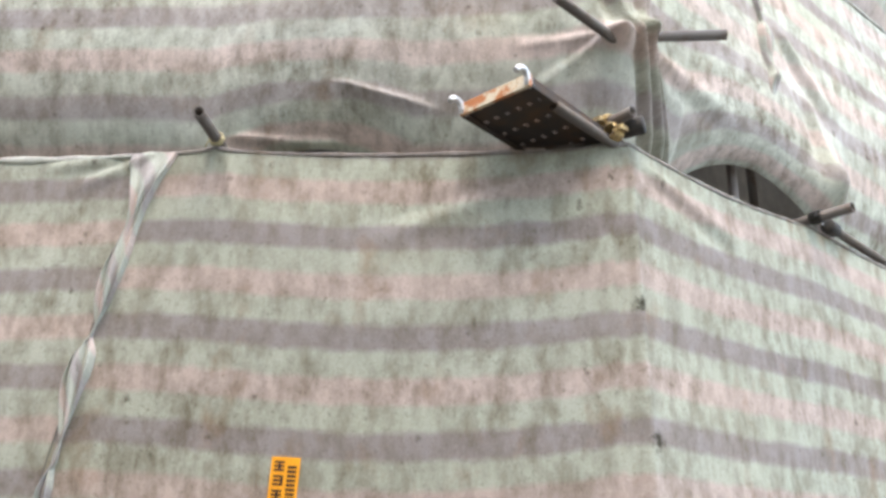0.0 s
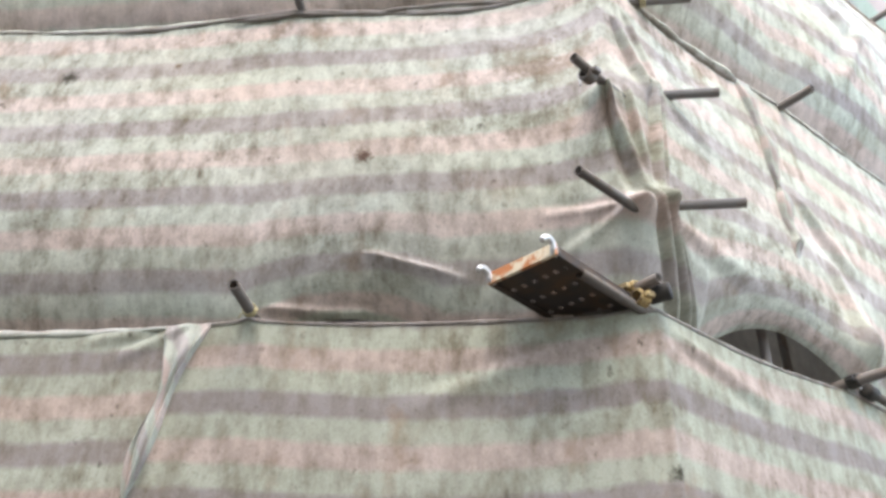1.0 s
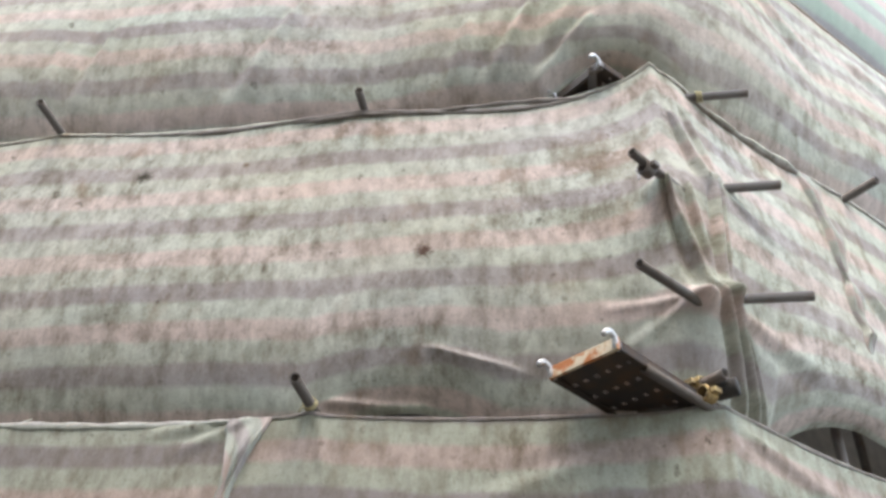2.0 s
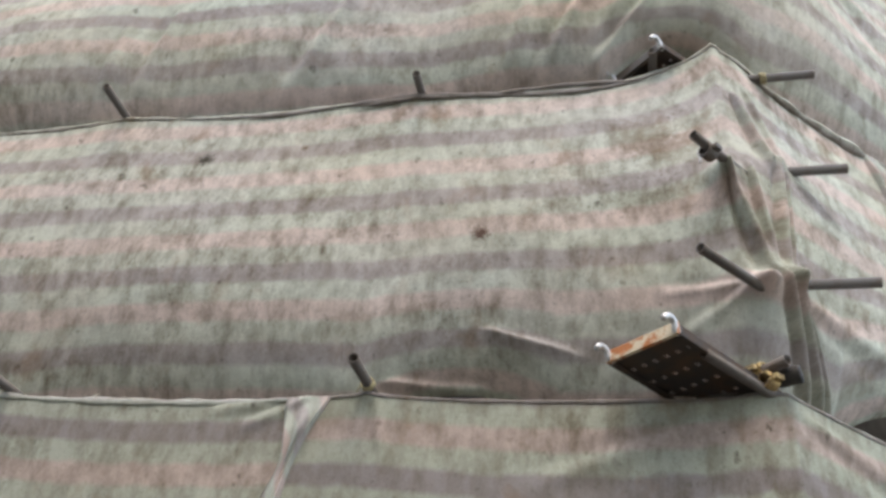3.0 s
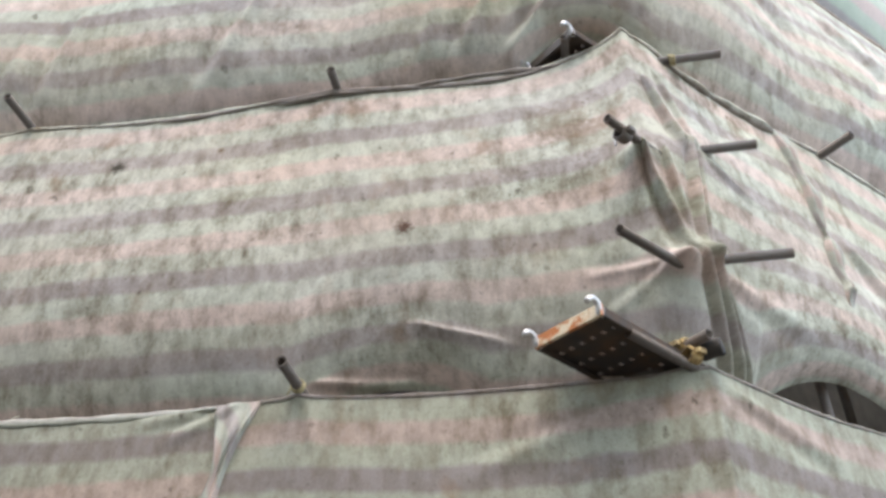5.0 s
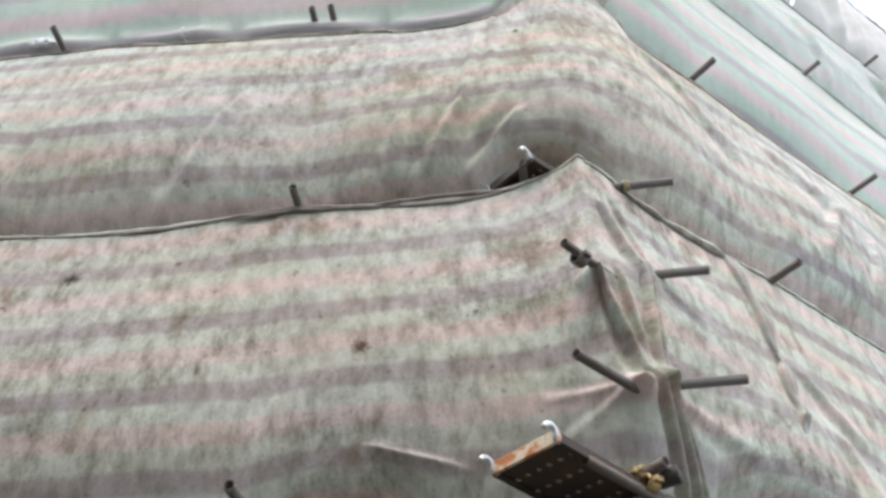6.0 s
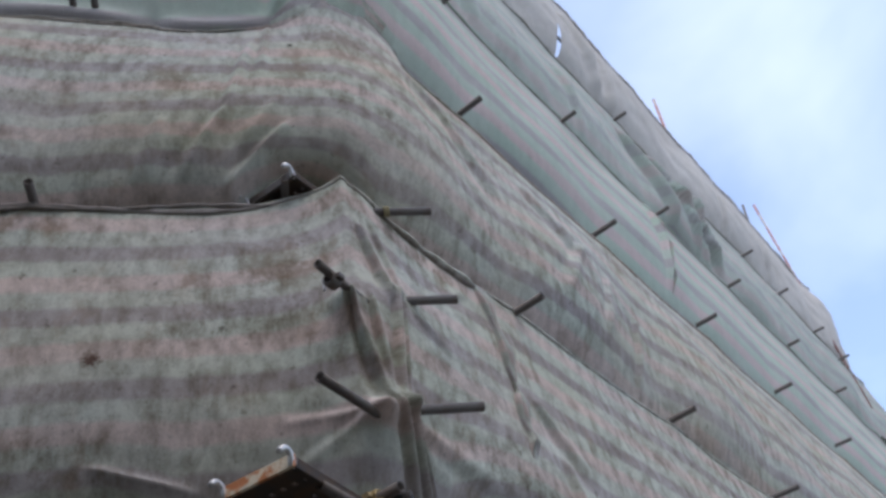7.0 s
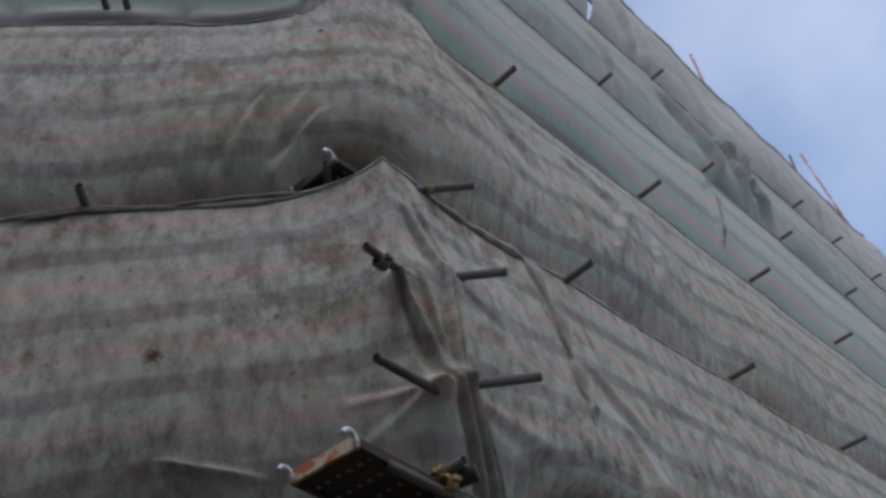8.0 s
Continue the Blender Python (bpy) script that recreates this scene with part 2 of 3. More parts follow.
def tube_bm(a, b, r=0.0200, wall=0.0030, seg=20, bm=None):
    """An open-ended steel tube from a to b."""
    bm = bm or bmesh.new()
    a, b = Vector(a), Vector(b)
    turn = (b - a).to_track_quat("Z", "Y").to_matrix()
    rings = []
    for at, rad in ((a, r - wall), (a, r), (b, r), (b, r - wall)):
        rings.append([bm.verts.new(at + turn @ Vector((rad * math.cos(2 * math.pi * i / seg), rad * math.sin(2 * math.pi * i / seg), 0))) for i in range(seg)])
    for p, q in zip(rings, rings[1:] + rings[:1]):
        for i in range(seg):
            bm.faces.new((p[i], p[(i + 1) % seg], q[(i + 1) % seg], q[i]))
    bmesh.ops.recalc_face_normals(bm, faces=bm.faces)
    return bm


def cable_bm(points, r, seg=8, bm=None):
    """A closed round cord through the points."""
    bm = bm or bmesh.new()
    pts = [Vector(p) for p in points]
    rings = []
    for i, p in enumerate(pts):
        d = (pts[min(i + 1, len(pts) - 1)] - pts[max(i - 1, 0)]).normalized()
        side = d.cross(Vector((0.31, 0.17, 0.93))).normalized()
        up = d.cross(side)
        rings.append([bm.verts.new(p + r * (side * math.cos(2 * math.pi * k / seg) + up * math.sin(2 * math.pi * k / seg))) for k in range(seg)])
    for p, q in zip(rings, rings[1:]):
        for k in range(seg):
            bm.faces.new((p[k], p[(k + 1) % seg], q[(k + 1) % seg], q[k]))
    bm.faces.new(rings[0])
    bm.faces.new(rings[-1][::-1])
    bmesh.ops.recalc_face_normals(bm, faces=bm.faces)
    return bm


def ring_points(at, axis, r, turns=1.0, step=0.0, count=22):
    axis = Vector(axis).normalized()
    turn = axis.to_track_quat("Z", "Y").to_matrix()
    return [Vector(at) + turn @ Vector((r * math.cos(2 * math.pi * turns * i / count), r * math.sin(2 * math.pi * turns * i / count), step * i / count)) for i in range(count + 1)]


# ---- sheeting ----
def waves(seed, count, lo, hi, ratio):
    """A smooth random field of s and z, about -1 to 1; ratio stretches it along s."""
    rng = np.random.default_rng(seed)
    k = rng.uniform(lo, hi, count)
    a = rng.uniform(0, 2 * np.pi, count)
    ks, kz, ph = k * np.cos(a) / ratio, k * np.sin(a), rng.uniform(0, 2 * np.pi, count)

    def field(s, z):
        return sum(np.sin(p * s + q * z + f) for p, q, f in zip(ks, kz, ph)) / math.sqrt(count) * 0.8
    return field


def ridge(s, z, s0, z0, s1, z1, wide, high):
    """A fold: a rounded ridge with a hollow beside it, which fades towards its ends."""
    ds, dz = s1 - s0, z1 - z0
    span = math.hypot(ds, dz)
    along = ((s - s0) * ds + (z - z0) * dz) / span ** 2
    across = ((s - s0) * dz - (z - z0) * ds) / span
    fade = np.clip(along / 0.18, 0, 1) * np.clip((1 - along) / 0.3, 0, 1)
    fade = fade * fade * (3 - 2 * fade)
    w = wide * (0.6 + 0.8 * np.clip(along, 0, 1))
    return high * fade * (np.exp(-(across / w) ** 2) - 0.55 * np.exp(-((across - 1.7 * w) / w) ** 2))


def overlap(s, z, s0, z0, s1, z1, wide, high):
    """A lip of slack cloth: a sharp crest whose underside falls back slowly."""
    ds, dz = s1 - s0, z1 - z0
    span = math.hypot(ds, dz)
    along = ((s - s0) * ds + (z - z0) * dz) / span ** 2
    across = ((s - s0) * dz - (z - z0) * ds) / span
    fade = np.clip(along / 0.2, 0, 1) * np.clip((1 - along) / 0.35, 0, 1)
    return high * fade * fade * (3 - 2 * fade) * np.exp(-np.where(across > 0, across / wide, -across / 0.012))


def tent(s, z, s0, z0, reach, high, drape=1.0):
    """Cloth pushed out by a tube end, falling off in a cone; a small drape lets it hang straighter below."""
    r = np.hypot(s - s0, (z - z0) * np.where(z < z0, drape, 1.0))
    return high * (0.6 * np.exp(-(r / (0.75 * reach)) ** 2) + 0.4 * np.exp(-r / (1.5 * reach)))


def peak(s, s0, left, right, high):
    return high * np.where(s < s0, np.exp(-np.abs(s - s0) / left), np.exp(-np.abs(s - s0) / right))


def arch(s, s0, half, high):
    return high * np.clip(1 - ((s - s0) / half) ** 2, 0, 1) ** 0.8


def sag(s, deep):
    """The dip of an edge between the standards."""
    near = np.abs(np.sin(np.pi * (s + 1.43) / 1.54))
    far = np.abs(np.sin(np.pi * (s - 1.20) / 1.80))
    return -deep * np.where(s < -0.05, near, far) ** 0.8


def base_path(s, r):
    """The face line with its corner rounded over r: points and outward normals."""
    r = r + 0.0 * s
    a, b = CORNER - r[..., None] * np.array([1.0, 0.0]), CORNER + r[..., None] * ALONG
    q = np.clip((s + r) / (2 * r), 0, 1)[..., None]
    arc = (1 - q) ** 2 * a + 2 * q * (1 - q) * CORNER + q ** 2 * b
    p = np.where((s < -r)[..., None], CORNER + s[..., None] * np.array([1.0, 0.0]), np.where((s > r)[..., None], CORNER + s[..., None] * ALONG, arc))
    tan = (1 - q) * np.array([1.0, 0.0]) + q * ALONG
    tan = tan / np.linalg.norm(tan, axis=-1, keepdims=True)
    return p, np.stack([tan[..., 1], -tan[..., 0]], -1)


def far_drop(s, tier):
    """The far ends of the upper edges hang a little lower."""
    return -(0.0, 0.030, 0.022, 0.018, 0.010, 0.0)[tier] * np.clip(s - 1.5, 0, 6)


def top_edge(s, tier):
    z = SEAMS[tier] + far_drop(s, tier)
    if tier == 0:
        z = z + peak(s, 0.02, 0.10, 0.3, 0.035) + sag(s, 0.035)
    if tier == 1:
        z = z + peak(s, -0.08, 0.20, 0.20, 0.20) + sag(s, 0.045)
    if tier == 2:
        z = z + 0.17 / (1 + np.exp(-(s + 0.20) / 0.045)) * (1 - 1 / (1 + np.exp(-(s - 0.48) / 0.04))) - arch(s, -0.55, 0.5, 0.11) - 0.035 / (1 + np.exp((s + 0.28) / 0.04)) + peak(s, -0.06, 0.07, 0.30, 0.17) + sag(s, 0.05) * (s > 0.5)
        z = z + np.interp(s, (-2.8, -2.0, -1.05, -0.75, -0.4, -0.2), (-0.02, -0.095, -0.185, -0.12, -0.035, 0.0))
    if tier == 3:
        z = z + 0.10 + sag(s, 0.07)
    if tier == 4:
        z = z + 0.16 + sag(s, 0.09)
    if tier == 5:
        z = z + 0.22 + sag(s, 0.16) + 0.07 * np.sin(1.3 * s + 1.0)
    return z


def foot(s, tier):
    """The lower edge before it is lifted."""
    if tier == 3:
        return np.minimum(SEAMS[2] - 0.09 + far_drop(s, 2), top_edge(s, 2) - 0.06)
    return (SEAMS[tier - 1] if tier else 1.25) - 0.09 + (far_drop(s, tier - 1) if tier else 0) + (0, 0, 0, 0, 0.06, 0.15)[tier]


def lifted(s, tier):
    """How far the lower edge is lifted into arches between its ties."""
    z = 0 * s
    if tier == 1:
        z = z + arch(s, -1.12, 0.38, 0.15) + arch(s, -1.95, 0.45, 0.03) + arch(s, 0.87, 0.54, 0.27) + arch(s, -2.6, 0.4, 0.05)
    if tier == 2:
        z = z + arch(s, -0.22, 0.36, 0.38) + arch(s, -0.9, 0.4, 0.05)
    if tier == 3:
        z = z + arch(s, -2.45, 0.25, 0.10) + arch(s, -0.68, 0.26, 0.09) + arch(s, 0.30, 0.16, 0.12) + arch(s, 2.0, 0.7, 0.16)
    if tier == 4:
        z = z + arch(s, 2.2, 0.7, 0.06) + arch(s, 5.8, 0.75, 0.36) + arch(s, 7.4, 0.6, 0.22)
    if tier == 5:
        z = z + arch(s, 10.35, 0.40, 0.45) + arch(s, 3.9, 0.7, 0.22) + arch(s, 5.3, 0.8, 0.34) + arch(s, 8.9, 0.7, 0.38)
    return z


FOLDS = [
    [(-0.02, 2.92, -0.90, 2.58, 0.028, 0.011), (-0.05, 2.95, -0.60, 2.78, 0.022, 0.008), (-1.40, 2.95, -1.36, 2.72, 0.012, 0.012),
     (-1.44, 2.95, -1.47, 2.76, 0.010, 0.010), (0.02, 2.95, 0.01, 1.30, 0.020, 0.012), (-1.62, 2.95, -1.95, 2.80, 0.020, 0.014),
     (-1.62, 2.95, -2.10, 2.88, 0.016, 0.012), (0.05, 2.9, 0.7, 2.72, 0.03, 0.012)],
    [(-0.05, 3.37, -0.40, 3.32, 0.018, 0.008), (-0.04, 3.36, -0.34, 3.14, 0.020, 0.008), (-0.32, 3.20, -0.20, 3.04, 0.022, 0.010),
     (-1.45, 3.05, -0.92, 3.02, 0.018, 0.016), (-0.03, 4.40, 0.06, 3.88, 0.012, 0.030), (0.02, 4.44, 0.13, 3.98, 0.011, 0.018),
     (-0.10, 3.92, 0.02, 3.34, 0.015, 0.042), (-0.03, 3.96, 0.035, 3.34, 0.011, 0.028), (0.07, 3.98, 0.05, 3.34, 0.012, 0.034), (0.12, 3.98, 0.075, 3.36, 0.010, 0.020),
     (0.16, 3.95, 0.46, 3.78, 0.024, 0.007), (0.14, 3.36, 0.70, 3.22, 0.040, 0.012),
     (-0.010, 3.47, 0.245, 2.88, 0.013, 0.036), (0.025, 3.47, 0.315, 2.88, 0.013, 0.042), (0.055, 3.46, 0.370, 2.88, 0.011, 0.028), (0.25, 4.05, 0.75, 4.38, 0.03, 0.012),
     (1.20, 3.60, 1.35, 3.05, 0.03, 0.025), (1.05, 3.90, 1.50, 3.50, 0.04, 0.02)],
    [(-1.74, 5.45, -2.12, 4.54, 0.040, 0.024), (-2.82, 5.30, -3.00, 4.55, 0.045, 0.026), (-3.10, 5.20, -3.18, 4.60, 0.035, 0.018), (-0.50, 5.85, -0.62, 4.92, 0.030, 0.026), (-0.60, 5.10, -0.82, 4.62, 0.034, 0.026),
     (-0.31, 5.02, -0.62, 4.58, 0.024, 0.026), (-0.90, 5.05, -0.98, 4.60, 0.05, 0.022), (-0.42, 6.02, -0.46, 5.30, 0.02, 0.018),
     (-0.35, 5.20, -0.55, 4.80, 0.030, 0.012), (2.86, 5.35, 2.68, 4.50, 0.03, 0.030), (2.2, 5.6, 1.7, 4.8, 0.05, 0.025), (2.5, 5.5, 2.25, 4.75, 0.04, 0.022),
     (0.5, 6.1, 1.4, 5.4, 0.06, 0.025), (1.6, 5.9, 2.4, 5.2, 0.06, 0.025)],
    [(4.48, 7.70, 4.15, 6.20, 0.03, 0.045), (4.42, 7.70, 4.30, 6.60, 0.03, 0.025), (0.2, 7.0, 0.1, 6.3, 0.04, 0.03), (-0.3, 6.7, -0.38, 6.1, 0.03, 0.03)],
    [(4.7, 9.2, 5.6, 7.9, 0.06, 0.11), (5.2, 9.2, 6.3, 8.0, 0.05, 0.10), (5.7, 9.1, 6.9, 7.95, 0.05, 0.11), (3.2, 8.9, 3.6, 7.9, 0.05, 0.04), (5.1, 8.9, 6.9, 8.1, 0.035, 0.08), (5.9, 9.2, 6.3, 8.3, 0.04, 0.09),
     (6.0, 8.8, 6.5, 7.9, 0.04, 0.05), (1.5, 9.0, 1.9, 8.0, 0.06, 0.03)],
    [(4.2, 11.2, 4.9, 9.6, 0.09, 0.09), (5.0, 11.0, 5.2, 9.5, 0.08, 0.06), (8.3, 10.8, 8.5, 9.5, 0.08, 0.07), (10.0, 10.8, 10.3, 9.6, 0.08, 0.08)],
]
ROUND = (0.035, 0.07, 0.55, 0.20, 0.3, 0.4)
BULGE = (0.018, 0.065, 0.115, 0.095, 0.11, 0.13)
COARSE = [waves(10 + k, 14, 1.5, 5.0, 1.3) for k in range(6)]
MEDIUM = [waves(30 + k, 22, 7.0, 20.0, 1.1) for k in range(6)]
FINE = [waves(50 + k, 26, 26.0, 70.0, 0.9) for k in range(6)]


def sheet_point(s, t, tier):
    """Points, flat heights and offsets of a sheet: s along the face, t from its lower edge (0) to its upper one (1)."""
    lo, hi = foot(s, tier), top_edge(s, tier)
    z = lo + (hi - lo) * t + lifted(s, tier) * (1 - t) ** 4
    flat = (SEAMS[tier - 1] - 0.09 if tier else 1.25)
    v = flat + (SEAMS[tier] - flat) * t
    if tier == 0:
        v = v + 0.052 * np.sin(np.pi * np.clip((s + 1.7) / 1.7, 0, 1)) * np.clip(1.3 - t, 0, 1)
    if tier == 2:
        level = z - far_drop(s, 2) * t - far_drop(s, 1) * (1 - t) - lifted(s, tier) * (1 - t) ** 4
        v = 0.25 * v + 0.75 * level + np.interp(s, (-3.0, -1.2, -0.3, 0.3, 1.4), (0.0, 0.08, 0.13, 0.11, 0.0)) * (0.35 + 0.65 * t)
    mid = np.sin(np.pi * np.clip(t, 0, 1) ** 0.75)
    turn = 1 / (1 + np.exp(-np.clip(s / 0.12, -40, 40)))
    swell = BULGE[tier] * (0.55 + 0.45 * ((1 - turn) * np.abs(np.sin(np.pi * (s + 1.43) / 1.54)) + turn * np.abs(np.sin(np.pi * (s - 1.20) / 1.80))))
    o = swell * mid + 0.012
    if tier:
        o = o - (0, 0.15, 0.19, 0.13, 0.28, 0.32)[tier] * (1 - t) ** (7 if tier == 2 else 5)
    else:
        o = o - 0.01 * (1 - t)
    loose = np.clip(np.sin(np.pi * np.clip(t, 0, 1)) * 1.6, 0, 1)
    o = o + loose * (0.016, 0.017, 0.026, 0.024, 0.035, 0.05)[tier] * COARSE[tier](s, z) + (0.35 + 0.65 * loose) * (0.0020, 0.0032, 0.0050, 0.004, 0.009, 0.012)[tier] * MEDIUM[tier](s, z)
    o = o + (0.0006, 0.0010, 0.0014, 0.0008, 0.001, 0.001)[tier] * FINE[tier](s, z)
    for f in FOLDS[tier]:
        o = o + ridge(s, z, *f)
    if tier == 0:
        o = o + tent(s, z, -1.43, 2.95, 0.05, 0.02)
    if tier == 1:
        o = o + overlap(s, z, -1.06, 3.24, -0.60, 3.09, 0.050, 0.028)
        o = o + tent(s, z, -0.025, 3.345, 0.052, 0.130, 1.4) + tent(s, z, 0.065, 3.400, 0.045, 0.060, 1.2) + tent(s, z, -0.105, 3.850, 0.065, 0.125, 0.70) + tent(s, z, 0.085, 3.975, 0.050, 0.045, 0.60)
        o = o + tent(s, z, 1.33, 3.15, 0.17, 0.11) + 0.10 * arch(s, 0.95, 0.6, 1.0) * np.clip(1 - (z - 3.15) / 0.5, 0, 1)
    if tier == 2:
        o = o + 0.03 * np.exp(-((s - 0.1) / 0.6) ** 2 - ((z - 5.0) / 0.35) ** 2) + 0.03 * np.exp(-((s + 0.1) / 0.25) ** 2) * np.clip(t - 0.6, 0, 1)
    if tier == 3:
        o = o + 0.05 * np.clip(t, 0, 1) * np.exp(-np.clip(s, 0, 9) / 2.0)
        # swags between the ties of the lower edge
        swag = arch(s, -3.20, 0.42, 1.0) + arch(s, -2.375, 0.39, 1.0) + arch(s, -1.515, 0.46, 1.0) + arch(s, -0.71, 0.33, 1.0)
        o = o + 0.078 * swag * np.exp(-((z - top_edge(s, 2) - 0.09) / 0.07) ** 2)
    r = ROUND[tier] * (1 - 0.6 * np.clip((t - 0.68) / 0.32, 0, 1) ** 2) if tier == 2 else ROUND[tier]
    p, nrm = base_path(s, r)
    xy = p + nrm * o[..., None]
    return np.concatenate([xy, z[..., None]], -1), v


def at_height(s, z, tier):
    """The point of a sheet at s and height z, with its flat height."""
    s, z = np.asarray(s, float), np.asarray(z, float)
    lo, hi = foot(s, tier), top_edge(s, tier)
    return sheet_point(s, np.clip((z - lo) / (hi - lo), 0.0, 1.0), tier)


def stations(a, b):
    """Steps along the face: close round the corner, wide far off."""
    out, s = [], a
    while s < b:
        out.append(s)
        s += 0.006 if -0.30 < s < 0.60 else 0.016 if -3.4 < s < 2.4 else 0.03 if s < 5.5 else 0.055
    return np.array(out + [b])


LABELS = (
    "green, pink and grey striped fabric sheet stretched round a corner",
    "mildew-stained striped fabric sheet tented over tube ends",
    "bulging weathered striped fabric sheet with brown stains",
    "clean green and pink striped fabric sheet with scalloped foot",
    "pale green striped fabric sheet with crumpled folds",
    "plain beige fabric sheet along the scaffold's ragged top",
)
ENDS = (9.0, 12.0, 12.9, 13.5, 13.9, 13.7)


def build_sheet(tier, a, b, material, label, lean=0.0, rows=88, edge=None, slit=0.0):
    """One tier of sheeting from a to b; lean slants the end named by edge, where it is laced to its neighbour."""
    s = stations(a, b)
    t = np.linspace(0, 1, rows)
    ss, tt = np.meshgrid(s, t)
    if lean:
        end = a if edge == "a" else b
        ss = ss - lean * (1 - tt) * np.exp(-np.abs(ss - end) / 0.25)
    if slit:
        end = a if edge == "a" else b
        ss = ss + slit * arch(tt, 0.27, 0.17, 1.0) * np.exp(-np.abs(ss - end) / 0.3) * (1 if edge == "a" else -1)
    co, v = sheet_point(ss, tt, tier)
    ob = new("scaffold_sheet", grid_mesh("scaffold_sheet", co, np.stack([ss, v], -1), material))
    return tagged(ob, label, "scaffold sheet", "sheets round the scaffold")


def hem_mesh(tier, a, b, material, radius, twist, seed, drop=0.0, flat=1.0):
    """The rolled upper edge of a sheet."""
    s = stations(a, b)
    seg = 9
    rng = np.random.default_rng(seed)
    ph = rng.uniform(0, 6.3, 4)
    one = np.ones_like(s)
    co, v = sheet_point(s, one, tier)
    _, nrm = base_path(s, ROUND[tier])
    rad = radius * (1 + 0.35 * np.sin(9 * s + ph[0]) * np.sin(3.7 * s + ph[1]) + 0.2 * np.sin(31 * s + ph[2]))
    rad = rad * np.clip((s - a) / 0.12, 0.02, 1) * np.clip((b - s) / 0.12, 0.02, 1)
    wander = twist * np.sin(5.3 * s + ph[3] + 1.3 * np.sin(2.1 * s))
    out = np.zeros((seg + 1, len(s), 3))
    for k in range(seg + 1):
        a_ = 2 * math.pi * k / seg
        o = rad * math.cos(a_) * flat + 0.002 + 0.5 * np.abs(wander)
        out[k, :, :2] = co[:, :2] + nrm * o[:, None]
        out[k, :, 2] = co[:, 2] + rad * math.sin(a_) * (2.15 - flat) + wander - drop
    uv = np.stack([np.broadcast_to(s, (seg + 1, len(s))), np.broadcast_to(v, (seg + 1, len(s))) + np.linspace(0, 2 * math.pi * radius, seg + 1)[:, None]], -1)
    return grid_mesh("hem", out, uv, material)


def add_hem(sheet, tier, a, b, material, radius, twist, seed, drop=0.0, label="", flat=1.0):
    ob = new("hem", hem_mesh(tier, a, b, material, radius, twist, seed, drop, flat))
    ob.parent = sheet
    return tagged(ob, label)


def lace(sheet, tier, points, wide, high, knots, material, fan=0.0, ridges=3):
    """The gathered seam where two sheets are laced together: pleats that pinch at the knots."""
    zs = np.linspace(0, 1, 120)
    ps = np.array(points, float)
    at = np.linspace(0, 1, len(ps))
    s, z = np.interp(zs, at, ps[:, 0]), np.interp(zs, at, ps[:, 1])
    pinch = np.ones_like(zs)
    for k in knots:
        pinch *= 1 - 0.72 * np.exp(-((zs - k) / 0.045) ** 2)
    pinch *= np.clip((1 - zs) / 0.12, 0.02, 1)
    w = wide * (0.55 + 0.45 * np.sin(7 * zs + 1) ** 2) * pinch + fan * np.exp(-zs / 0.10)
    n = 31
    x = np.linspace(-1, 1, n)
    prof = (0.35 + 0.65 * np.abs(np.cos(x * math.pi * ridges / 2))) * np.clip((1 - np.abs(x)) * 5, 0, 1)
    ss = s[None, :] + x[:, None] * w[None, :] + 0.012 * np.sin(19 * zs + 2 * x[:, None])
    zz = np.broadcast_to(z, ss.shape)
    co, v = at_height(ss, zz, tier)
    _, nrm = base_path(ss, ROUND[tier])
    lift = 0.002 + prof[:, None] * high * (0.45 + 0.55 * pinch)[None, :] * np.clip((1 - zs) / 0.12, 0, 1)[None, :] * np.clip(0.15 + zs / 0.12, 0, 1)[None, :] * (1 + 0.25 * np.sin(23 * zs)[None, :]) - 0.004 * (np.abs(x) > 0.98)[:, None]
    co[..., :2] += nrm * lift[..., None]
    ob = new("laced_seam", grid_mesh("laced_seam", co, np.stack([ss * 2.2, v + 0.10 * x[:, None] + 0.05], -1), material))
    ob.parent = sheet
    return tagged(ob, "gathered pleats of the laced sheet edges")


# lowest tier: two sheets laced together on the near face
low = build_sheet(0, -1.66, ENDS[0], M_SHEET[0], LABELS[0], 0.33, 96, "a")
add_hem(low, 0, -1.66, ENDS[0], M_SHEET[0], 0.0036, 0.003, 1, 0.004, flat=0.4)
low_side = build_sheet(0, -5.2, -1.665, M_SHEET_SIDE, "striped fabric sheet with its stripes out of step with its neighbour", 0.33, 96, "b")
add_hem(low_side, 0, -5.2, -1.665, M_EDGE, 0.0075, 0.002, 2, 0.004, flat=0.5)
lace(low, 0, [(-1.655, 2.945), (-1.690, 2.70), (-1.735, 2.48), (-1.770, 2.28), (-1.808, 2.10), (-1.828, 1.86), (-1.90, 1.60)], 0.033, 0.034, (0.50, 0.82), M_EDGE, 0.05, 2)

second = build_sheet(1, -5.2, ENDS[1], M_SHEET[1], LABELS[1], rows=200)
add_hem(second, 1, -5.2, ENDS[1], M_SHEET[1], 0.007, 0.005, 3, 0.003, flat=0.6)
add_hem(second, 1, -2.3, -0.28, M_ROLL, 0.008, 0.014, 24, 0.012, "loose fold of fabric beside the roll", 0.7)
add_hem(second, 1, -1.75, -0.35, M_ROLL, 0.009, 0.020, 4, 0.006, "twisted roll of fabric along the upper edge")
lace(second, 1, [(0.87, 4.50), (0.90, 4.15), (0.915, 3.90), (0.91, 3.60), (0.90, 3.40)], 0.040, 0.034, (0.55,), M_EDGE, 0.01, 2)

add_hem(second, 1, 0.10, 0.92, M_SHEET[1], 0.020, 0.004, 14, 0.02, "thick fabric roll over a tube")

